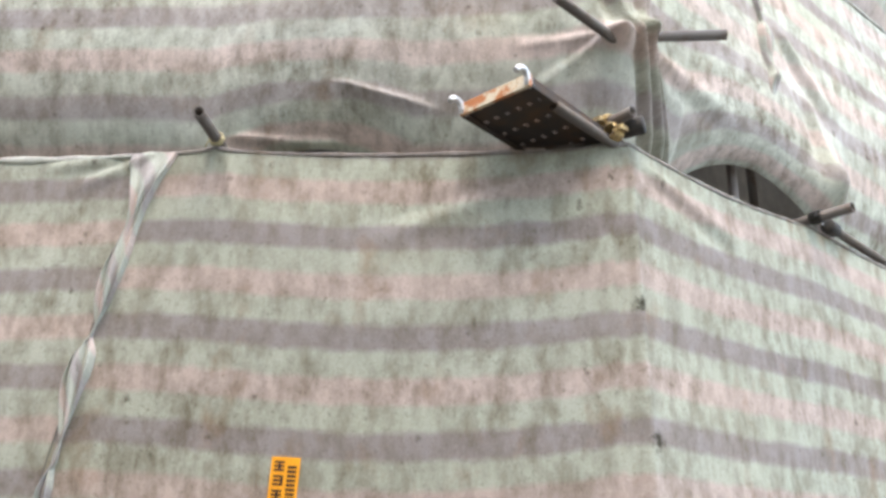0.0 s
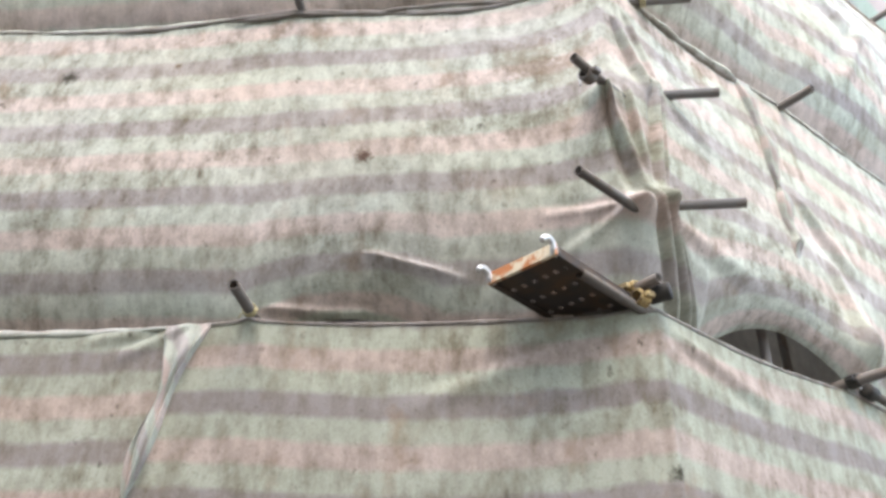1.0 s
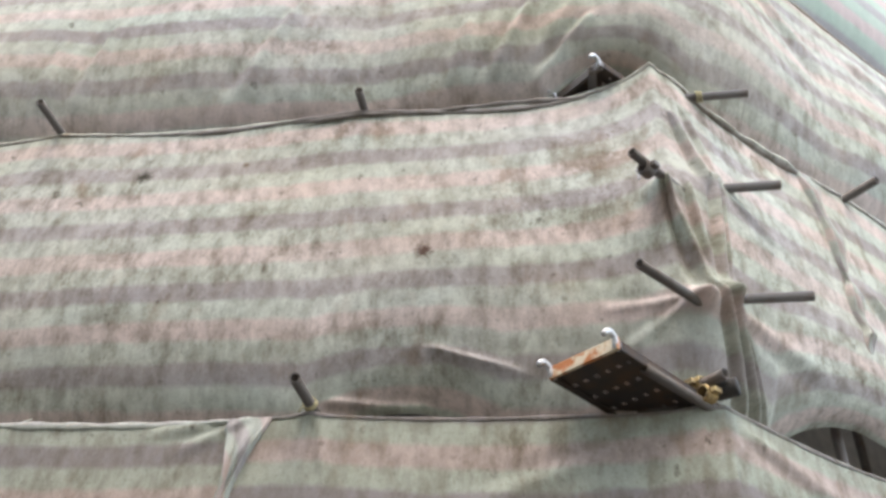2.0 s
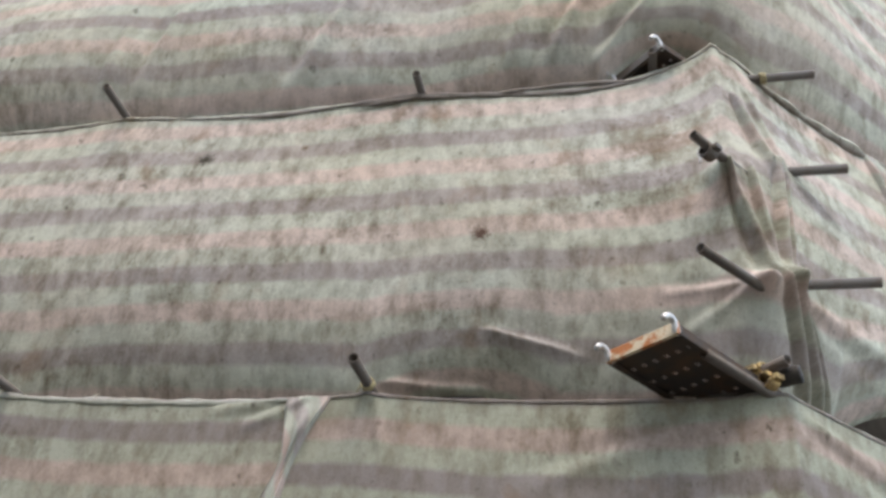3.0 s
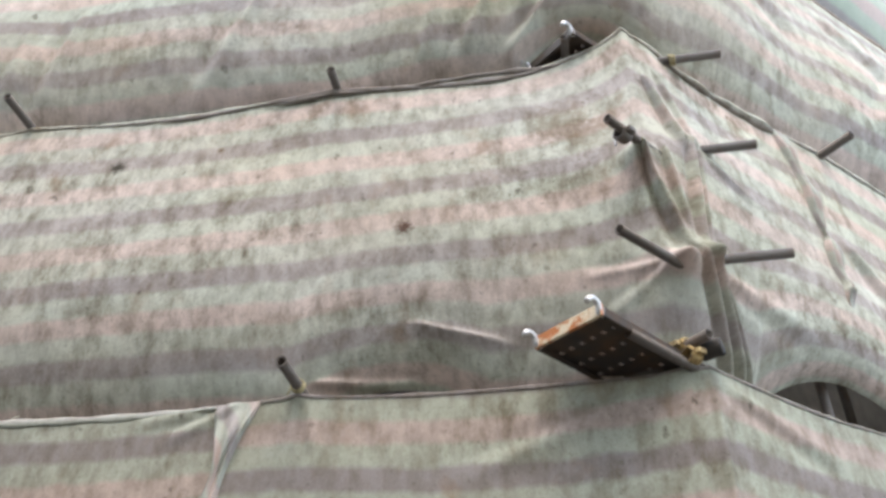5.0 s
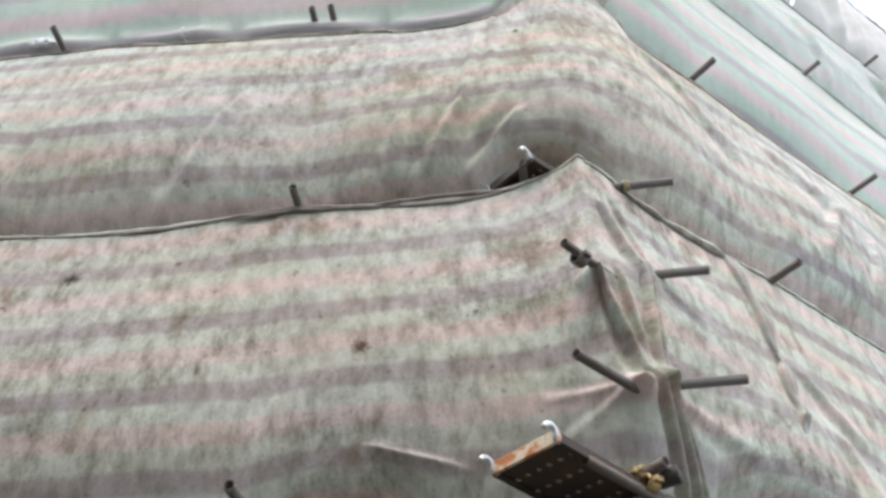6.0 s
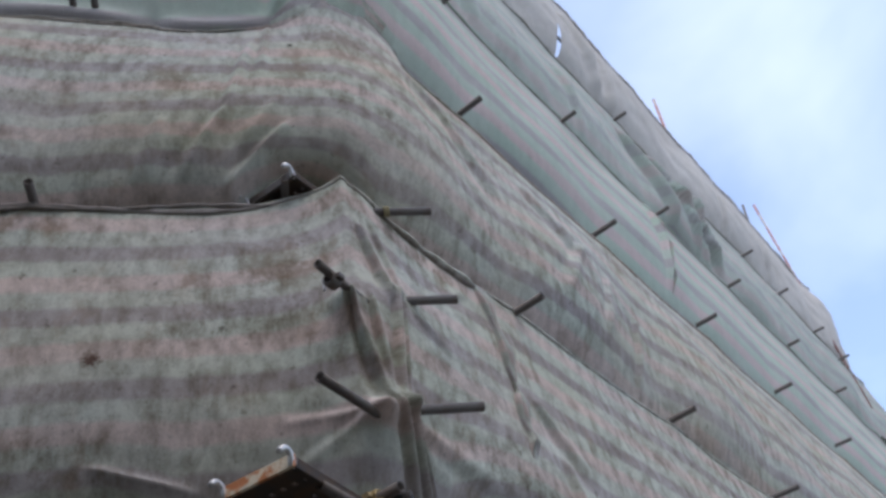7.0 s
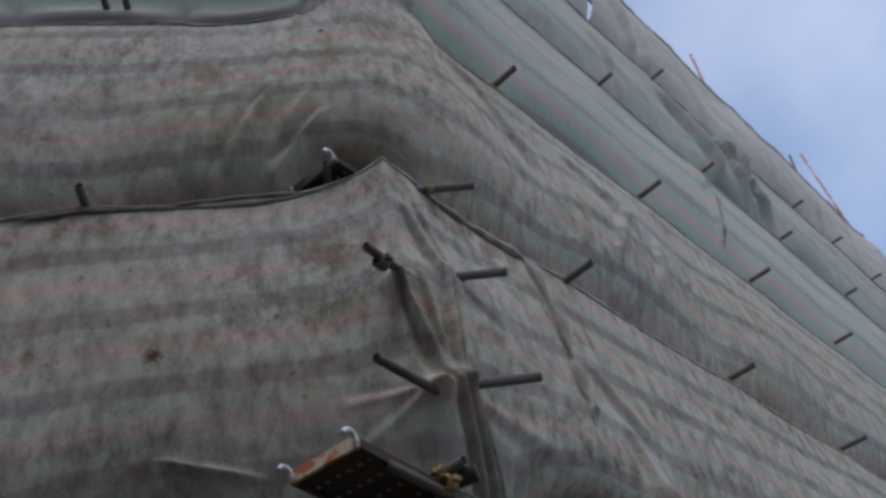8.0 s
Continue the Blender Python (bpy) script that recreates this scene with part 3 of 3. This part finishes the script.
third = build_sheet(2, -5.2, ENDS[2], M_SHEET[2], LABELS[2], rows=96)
add_hem(third, 2, -5.2, ENDS[2], M_SHEET[2], 0.008, 0.004, 5)
add_hem(third, 2, -5.2, -0.45, M_ROLL, 0.008, 0.009, 6, -0.004, "twisted roll of fabric along the upper edge")

# spare cloth of the third tier, folded up behind its peak
fs, ft = np.meshgrid(np.linspace(-0.40, 0.36, 40), np.linspace(0, 1, 12))
flap_top = np.interp(fs, (-0.40, -0.33, -0.21, -0.12, 0.06, 0.27, 0.36), (0.0, 0.08, 0.21, 0.15, 0.02, 0.07, 0.0))
flap_co, flap_v = sheet_point(fs, np.ones_like(fs), 2)
flap_n = base_path(fs, 0.165 + 0 * fs)[1]
flap_co[..., :2] += flap_n * (0.003 + (0.055 + 0.012 * np.sin(19 * fs)) * ft)[..., None]
flap_co[..., 2] += (flap_top + 0.05) * ft - 0.05
# given the darker, more stained second-tier cloth to put its shade into colour
flap = new("corner_flap", grid_mesh("corner_flap", flap_co, np.stack([fs, flap_v + 0.3 * ft], -1), M_SHEET[1]))
flap.parent = third
tagged(flap, "dark flap of spare fabric at the corner, shade in its colour")

fourth = build_sheet(3, -5.2, ENDS[3], M_SHEET[3], LABELS[3], rows=72)
add_hem(fourth, 3, -5.2, ENDS[3], M_SHEET[3], 0.014, 0.006, 7)
lace(fourth, 3, [(4.50, 7.72), (4.36, 7.0), (4.22, 6.3)], 0.010, 0.030, (), M_SHEET[3], 0.0, 2)

fifth = build_sheet(4, -5.2, ENDS[4], M_SHEET[4], LABELS[4], rows=72)
add_hem(fifth, 4, -5.2, ENDS[4], M_SHEET[4], 0.016, 0.01, 8)

top_low = build_sheet(5, -5.2, 3.90, M_SHEET[5], LABELS[5], 0.0, 64, "b", 0.045)
top_far = build_sheet(5, 3.89, ENDS[5], M_SHEET[5], "beige fabric sheet with a slit beside its neighbour", 0.0, 64, "a", 0.045)
add_hem(top_far, 5, 3.89, ENDS[5], M_SHEET[5], 0.02, 0.015, 9)

# ---- ground and the building inside the scaffold ----
bm = bmesh.new()
bmesh.ops.create_grid(bm, x_segments=40, y_segments=40, size=1500)
tagged(part("ground", bm, M_GROUND), kind="structure")


def wall_block(name, a, b, depth, o, z0, z1):
    bm = bmesh.new()
    q = [place(a, o, z0), place(b, o, z0), place(b, o - depth, z0), place(a, o - depth, z0)]
    lowr = [bm.verts.new(p) for p in q]
    uppr = [bm.verts.new(p + Vector((0, 0, z1 - z0))) for p in q]
    bm.faces.new(lowr[::-1])
    bm.faces.new(uppr)
    for i in range(4):
        bm.faces.new((lowr[i], lowr[(i + 1) % 4], uppr[(i + 1) % 4], uppr[i]))
    return tagged(part(name, bm, M_WALL), kind="structure")


def plain_wall(name, x0, y0, x1, y1, tall):
    ob = part(name, box_bm((x1 - x0, y1 - y0, tall), ((x0 + x1) / 2, (y0 + y1) / 2, tall / 2), 0.02), M_BOUNCE_WALL)
    return tagged(ob, kind="structure")


# unseen wall added behind the camera: cuts low sky, bounces warm light
plain_wall("unseen_bounce_wall", -22.0, -3.2, 4.5, -2.7, 8.0)
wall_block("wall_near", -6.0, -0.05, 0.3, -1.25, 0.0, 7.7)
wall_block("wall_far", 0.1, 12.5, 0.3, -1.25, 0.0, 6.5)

# ---- scaffold tubes ----
TUBE_GROUP = "tubes of the scaffold"


def tube(a, b, label, material=None, r=0.0200):
    """A tube with its origin at a."""
    a, b = Vector(a), Vector(b)
    ob = part("scaffold_tube", tube_bm((0, 0, 0), b - a, r), material or M_TUBE, smooth=False)
    for p in ob.data.polygons:
        p.use_smooth = abs(p.normal.dot((b - a).normalized())) < 0.5
    ob.location = a
    tagged(ob, label, "scaffold tube", TUBE_GROUP)
    return ob


def cord_tie(at, axis, r=0.024):
    bm = cable_bm(ring_points((0, 0, 0), axis, r, 3.0, 0.028, 60), 0.0035, 6)
    tip = Vector(axis).cross(Vector((0.2, 0.3, 1))).normalized()
    cable_bm([tip * r, tip * (r + 0.012) + Vector((0, 0, -0.012)), tip * (r + 0.02) + Vector((0, 0, -0.035))], 0.003, 6, bm)
    ob = part("cord_lashing", bm, M_CORD, smooth=True)
    ob.location = at
    return tagged(ob, "yellowish cord wound round a scaffold tube", "cord", "cord ties")


PUTLOG = "dark grey steel tube end poking out over a sheet's edge"
# cross tubes through the near face: seat along the face, tier, reach outside the sheet
for s, tier, reach in ((-1.43, 0, 0.23), (-2.97, 0, 0.20), (-2.98, 1, 0.22), (-1.41, 1, 0.13), (-1.48, 2, 0.10), (-1.365, 2, 0.10), (-3.06, 2, 0.17)):
    z = 6.150 if tier == 2 else float(top_edge(np.array(s), tier)) + 0.026
    tube(place(s, -0.95, z), place(s, reach, z), PUTLOG)
cord_tie(place(-1.43, 0.02, float(top_edge(np.array(-1.43), 0)) + 0.026), (0, -1, 0))
# cross tubes through the far face
for tier, rowz, cols in ((0, 2.99, (1.20, 3.0, 4.8)), (1, 4.50, (1.20, 3.0, 4.8, 6.6)), (2, 6.22, (1.14, 2.90, 4.70, 6.53, 8.33)),
                         (3, 7.74, (1.25, 3.0, 4.8, 6.6, 8.4, 10.2)), (4, 9.36, (4.8, 8.4, 9.7, 11.2, 12.4))):
    for s in cols:
        tube(place(s, -0.95, rowz), place(s, 0.20 + 0.012 * math.sin(7 * s + tier), rowz + 0.01 * math.sin(5 * s)), PUTLOG, r=0.0225)

# ledger tubes along both faces, whose ends cross at the corner
LEDGER = "long steel scaffold tube running behind the sheets"
for at, z, turn, label in (((0.190, 2.367), 3.33, 49.0, "steel tube whose open end pokes out past the corner"),
                           ((0.205, 2.380), 3.86, 51.0, "short steel tube end pushing out through the sheet"),
                           ((0.179, 2.466), 2.985, 46.0, "steel ledger tube whose open end lies beside a plank")):
    tube((*at, z), (at[0] + 0.52 * math.cos(radians(turn)), at[1] + 0.52 * math.sin(radians(turn)), z - (0.05 if z < 3 else 0)), label, r=0.0185)
for x, y, z in ((0.825, 2.712, 3.40), (0.818, 2.765, 3.985), (0.772, 2.757, 4.53)):
    tube((x, y, z), (-4.6, y + 0.06, z), "steel guard tube whose end pokes out past the corner")
for tier in range(6):
    z = SEAMS[tier] - 0.05
    tube(place(-5.2, -0.20, z - 0.02), place(-0.15, -0.20, z - 0.02), LEDGER)
    tube(place(0.12, -0.20, z - 0.12), place(13.2, -0.20, z - 0.12), LEDGER)
for s in COLUMNS_NEAR + COLUMNS_FAR:
    tube(place(s + 0.06, -0.26, 0), place(s + 0.06, -0.26, 11.2), "upright steel scaffold tube standing on the ground")
    tube(place(s + 0.06, -0.92, 0), place(s + 0.06, -0.92, 10.6), "upright steel scaffold tube standing on the ground")
tube(place(0.83, -0.10, 0.0), place(0.83, -0.10, 3.6), "upright grey steel rail post seen through an opening")
# uprights that stand above the top edge
tube(place(7.92, -0.30, 8.2), place(7.91, 0.0, 12.68), "thin reddish upright tube against the sky", M_TUBE_RED, r=0.022)
tube(place(11.22, -0.50, 8.5), place(11.25, 0.0, 12.47), "thin grey upright tube against the sky", r=0.022)
tube(place(12.78, 0.05, 8.5), place(12.72, 0.0, 13.51), "thin reddish upright tube against the sky", M_TUBE_RED, r=0.022)
# ledger ends that jut out beyond the sheets at the far end
for s, z in ((14.40, 11.72), (14.13, 9.85), (13.68, 7.74)):
    tube(place(s - 3.0, -0.10, z - 0.06), place(s, -0.10, z), "dark steel tube end jutting beyond the sheets", r=0.03)


# ---- couplers ----
def coupler(at, axis, material, label, cap=False):
    """A clamp of two half shells round a tube, with a hinge bolt and nut."""
    axis = Vector(axis).normalized()
    m = Matrix.Translation(at) @ axis.to_track_quat("Z", "Y").to_matrix().to_4x4()
    root = new("tube_coupler")
    root.matrix_world = m
    tagged(root, label, "coupler", "couplers on the tubes")
    for side in (1, -1):
        bm = bmesh.new()
        rings = []
        for z in (-0.026, -0.020, 0.020, 0.026):
            for r in ((0.0205, 0.029) if abs(z) < 0.025 else (0.0205, 0.026)):
                rings.append([bm.verts.new((r * math.cos(a) + 0.001, side * (r * math.sin(a) + 0.002), z)) for a in np.linspace(0.05, math.pi - 0.05, 11)])
        order = [1, 3, 5, 7, 6, 4, 2, 0]
        loop = [rings[i] for i in order]
        for p, q in zip(loop, loop[1:] + loop[:1]):
            for i in range(10):
                bm.faces.new((p[i], p[i + 1], q[i + 1], q[i]))
        bmesh.ops.recalc_face_normals(bm, faces=bm.faces)
        part("half_shell", bm, material, root, smooth=False)
    bm = bmesh.new()
    bmesh.ops.create_cone(bm, cap_ends=True, segments=10, radius1=0.005, radius2=0.005, depth=0.05, matrix=Matrix.Translation((0.039, 0, 0)) @ Matrix.Rotation(math.pi / 2, 4, "X"))
    bolt = part("bolt", bm, M_HOOK, root)
    bm = bmesh.new()
    bmesh.ops.create_cone(bm, cap_ends=True, segments=6, radius1=0.011, radius2=0.010, depth=0.012, matrix=Matrix.Translation((0.039, 0.022, 0)) @ Matrix.Rotation(math.pi / 2, 4, "X"))
    part("nut", bm, M_HOOK, bolt)
    bm = box_bm((0.022, 0.020, 0.034), (-0.038, 0, 0), 0.003)
    part("hinge", bm, material, root)
    return root


far = Vector((*ALONG, 0))
out = Vector((*OUT, 0))
coupler(Vector((0.395, 2.660, 2.985)), far, M_COUPLER, "brass-coloured clamp on a scaffold tube by the corner")
coupler(Vector((0.372, 2.690, 3.035)), out, M_COUPLER, "brass-coloured clamp on a short cross tube")
tube((0.455, 2.609, 3.035), Vector((0.455, 2.609, 3.035)) - out * 0.9, "short cross tube end with bright rim at the corner")
coupler(Vector((0.262, 2.455, 3.835)), Vector((0.6, 0.7, 0)), M_TUBE, "rusty clamp under a tube end")
cord_tie(Vector((0.545, 2.759, 4.53)), (1, 0, 0))
tube((0.090, 2.615, 4.61), (0.10, 3.5, 4.61), "tube end standing in a dark gap under the sheet")


def capped_tube(a, b, label):
    """A tube end under a black rubber sleeve."""
    a, b = Vector(a), Vector(b)
    ob = tube(a, b, label)
    d = (b - a).normalized()
    bm = bmesh.new()
    turn = d.to_track_quat("Z", "Y").to_matrix()
    prev = None
    for z, r in ((-0.012, 0.006), (-0.012, 0.030), (-0.006, 0.033), (0.060, 0.033), (0.068, 0.030), (0.068, 0.0205)):
        ring = [bm.verts.new(turn @ Vector((r * math.cos(2 * math.pi * i / 18), r * math.sin(2 * math.pi * i / 18), z))) for i in range(18)]
        if prev:
            for i in range(18):
                bm.faces.new((prev[i], prev[(i + 1) % 18], ring[(i + 1) % 18], ring[i]))
        else:
            bm.faces.new(ring[::-1])
        prev = ring
    bmesh.ops.recalc_face_normals(bm, faces=bm.faces)
    part("rubber_cap", bm, M_DARK, ob, "black rubber end cap", True)
    return ob


capped_tube((0.488, 2.660, 3.010), (-0.20, 2.93, 2.965), "ledger tube whose black-capped end shows at the corner")
capped_tube(place(1.30, 0.05, 2.975), place(3.9, -0.2, 2.97), "tube with a black end cap under the sheet's edge")
coupler(place(1.20, 0.055, 2.99), out, M_DARK, "dark clamp on a cross tube over the sheet's edge")


# ---- planks ----
def scaffold_plank(label, wide=0.30, length=1.8, end_paint=None):
    """A perforated steel plank with painted end channel and hooks; its origin is under the middle of the hooked end, x runs along it."""
    root = new("scaffold_plank")
    tagged(root, label, "scaffold plank", "planks of the scaffold")
    bm = bmesh.new()
    bmesh.ops.create_grid(bm, x_segments=36, y_segments=6, size=0.5, matrix=Matrix.Translation((length / 2, 0, 0.010)) @ Matrix.Diagonal((length - 0.03, wide - 0.02, 1, 1)))
    cells = [f for f in bm.faces if round(f.calc_center_median().x / (length / 36)) % 2 == 0]
    bmesh.ops.inset_individual(bm, faces=cells, thickness=0.0208)
    bmesh.ops.delete(bm, geom=cells, context="FACES")
    skin = bmesh.ops.extrude_face_region(bm, geom=bm.faces[:])
    bmesh.ops.translate(bm, verts=[v for v in skin["geom"] if isinstance(v, bmesh.types.BMVert)], vec=(0, 0, 0.016))
    bmesh.ops.recalc_face_normals(bm, faces=bm.faces)
    part("deck", bm, M_PLANK, root, "dark perforated steel underside")
    for side in (1, -1):
        bm = box_bm((length, 0.006, 0.036), (length / 2, side * (wide / 2 - 0.003), 0.018), 0.0015)
        box_bm((length - 0.02, 0.020, 0.003), (length / 2, side * (wide / 2 - 0.016), 0.0015), 0, bm)
        part("side_rail", bm, M_PLANK, root)
    for x in (0.45, 0.9, 1.35):
        part("cross_rib", box_bm((0.03, wide - 0.014, 0.008), (x, 0, 0.0055), 0.001), M_PLANK, root)
    part("end_channel", box_bm((0.012, wide - 0.004, 0.046), (-0.006, 0, 0.023), 0.0025), end_paint or M_PLANK_EDGE, root, "painted end channel")
    for side in (1, -1):
        y = side * (wide / 2 - 0.012)
        pts = [Vector((-0.010 - 0.030 * (1 - math.cos(a)) * 0.95, y + side * 0.004 * math.sin(a), 0.020 + 0.030 * math.sin(a))) for a in np.linspace(-0.25, math.pi * 0.92, 12)]
        pts = [Vector((0.012, y, 0.012))] + pts
        hook = part("hook", cable_bm(pts, 0.0105, 10), M_HOOK, root, "pale zinc hook", True)
        part("rivet", box_bm((0.010, 0.024, 0.028), (0.004, y, 0.020), 0.003), M_HOOK, hook)
    return root


plank = scaffold_plank("perforated dark steel plank jutting out, cream and orange end")
plank.matrix_world = pose(-0.010, 2.450, 2.990, 0, 3.0, 50.0)
plain_plank = scaffold_plank("steel plank end lying in a dark gap under the sheet", end_paint=M_TUBE)
plain_plank.matrix_world = pose(0.03, 2.70, 4.60, 0, -4, 47)
for s, o, z in ((0.95, -0.40, 2.90), (0.95, -0.72, 2.90), (2.80, -0.40, 2.90)):
    p = place(s - 0.7, o, z)
    copy_thing(plain_plank, pose(p.x, p.y, p.z, 0, 0, 42.7))["label"] = "dark steel plank lying inside the scaffold"
for z in (4.42, 6.02, 7.6):
    for o in (-0.40, -0.72):
        p = place(-1.95, o, z)
        copy_thing(plain_plank, pose(p.x, p.y, p.z, 0, 0, 0))["label"] = "dark steel plank lying inside the scaffold"
        p = place(0.45, o, z)
        copy_thing(plain_plank, pose(p.x, p.y, p.z, 0, 0, 42.7))["label"] = "dark steel plank lying inside the scaffold"
p = place(14.20, -0.12, 7.80)
copy_thing(plain_plank, pose(p.x, p.y, p.z, 0, 0, 222.7))["label"] = "steel plank whose hooked end juts beyond the sheets"

# ---- small things ----
def sign(s, z, wide, tall, tilt):
    """An orange notice sewn to the sheet, with two upright columns of print."""
    at, _ = at_height(np.array(s), np.array(z), 0)
    root = part("notice_sign", box_bm((wide, 0.002, tall), (0, 0, -tall / 2), 0.0006), M_SIGN)
    root.matrix_world = Matrix.Translation((at[0], at[1] - 0.006, z)) @ pose(0, 0, 0, 0, tilt, 0)
    tagged(root, "orange notice with two columns of black print on the sheet", "sign")
    rng = random.Random(5)
    z0 = -0.012
    while z0 > -tall + 0.04:
        bm = bmesh.new()
        for k in range(3):
            box_bm((0.032, 0.001, 0.0065), (-0.019, -0.0015, z0 - 0.004 - 0.012 * k), 0, bm)
        box_bm((0.008, 0.001, 0.026), (-0.018 + rng.choice((-0.011, 0.011, 0.0)), -0.0016, z0 - 0.015), 0, bm)
        part("print_bar", bm, M_INK, root)
        z0 -= 0.043
    z0 = -0.030
    while z0 > -tall + 0.03:
        bm = box_bm((0.028, 0.001, 0.0085), (0.022, -0.0015, z0), 0)
        part("print_bar", bm, M_INK, root)
        z0 -= 0.0135
    return root


sign(-1.092, 1.885, 0.090, 0.27, 2.5)

# a white lump added for an unidentified white patch over the third tier's edge
bm = bmesh.new()
bmesh.ops.create_icosphere(bm, subdivisions=4, radius=1.0)
for v in bm.verts:
    w = noise.noise(v.co * 2.3) * 0.35 + noise.noise(v.co * 6.0) * 0.14
    v.co = Vector((v.co.x * 0.075 * (1 + w), v.co.y * 0.03 * (1 + w), v.co.z * 0.033 * (1 + w)))
scrap = part("white_lump", bm, M_WHITE, smooth=True)
scrap.location = place(-3.20, 0.045, 6.19)
tagged(scrap, "small crumpled white lump added at the sheet's edge", "plastic scrap")

# a wire that leaves the far end of the scaffold
a, b = place(12.5, 0.03, 6.68), Vector((24.0, 12.0, 8.9))
pts = [a.lerp(b, i / 24) - Vector((0, 0, 1.0 * math.sin(math.pi * i / 24))) for i in range(25)]
tagged(part("wire", cable_bm(pts, 0.012, 8), M_DARK, smooth=True), "black wire strung from the scaffold's far end", "wire")


# threads that tie the sheets' edges together, and a loose one
def thread(points, label):
    ob = part("tie_thread", cable_bm(points, 0.0022, 6), M_THREAD, smooth=True)
    return tagged(ob, label, "thread", "tie threads")


for s, tier in ((-2.62, 0), (-0.92, 1), (-2.5, 1), (-1.92, 2), (-0.95, 2)):
    z = float(top_edge(np.array(s), tier))
    lowp, _ = at_height(np.array(s), np.array(z - 0.035), tier)
    highp, _ = at_height(np.array(s + 0.01), np.array(z + 0.03), tier + 1)
    a, b = Vector(lowp) + Vector((0, -0.006, 0)), Vector(highp) + Vector((0, -0.006, 0))
    thread([a, a.lerp(b, 0.4) + Vector((0.004, -0.014, 0.004)), b], "thin pale thread tying two sheet edges together")
a = place(-2.30, 0.035, 6.21)
thread([a, a + Vector((-0.012, -0.012, -0.05)), a + Vector((0.02, -0.004, -0.12)), a + Vector((0.055, -0.002, -0.18))], "loose yellowish thread hanging over a sheet")
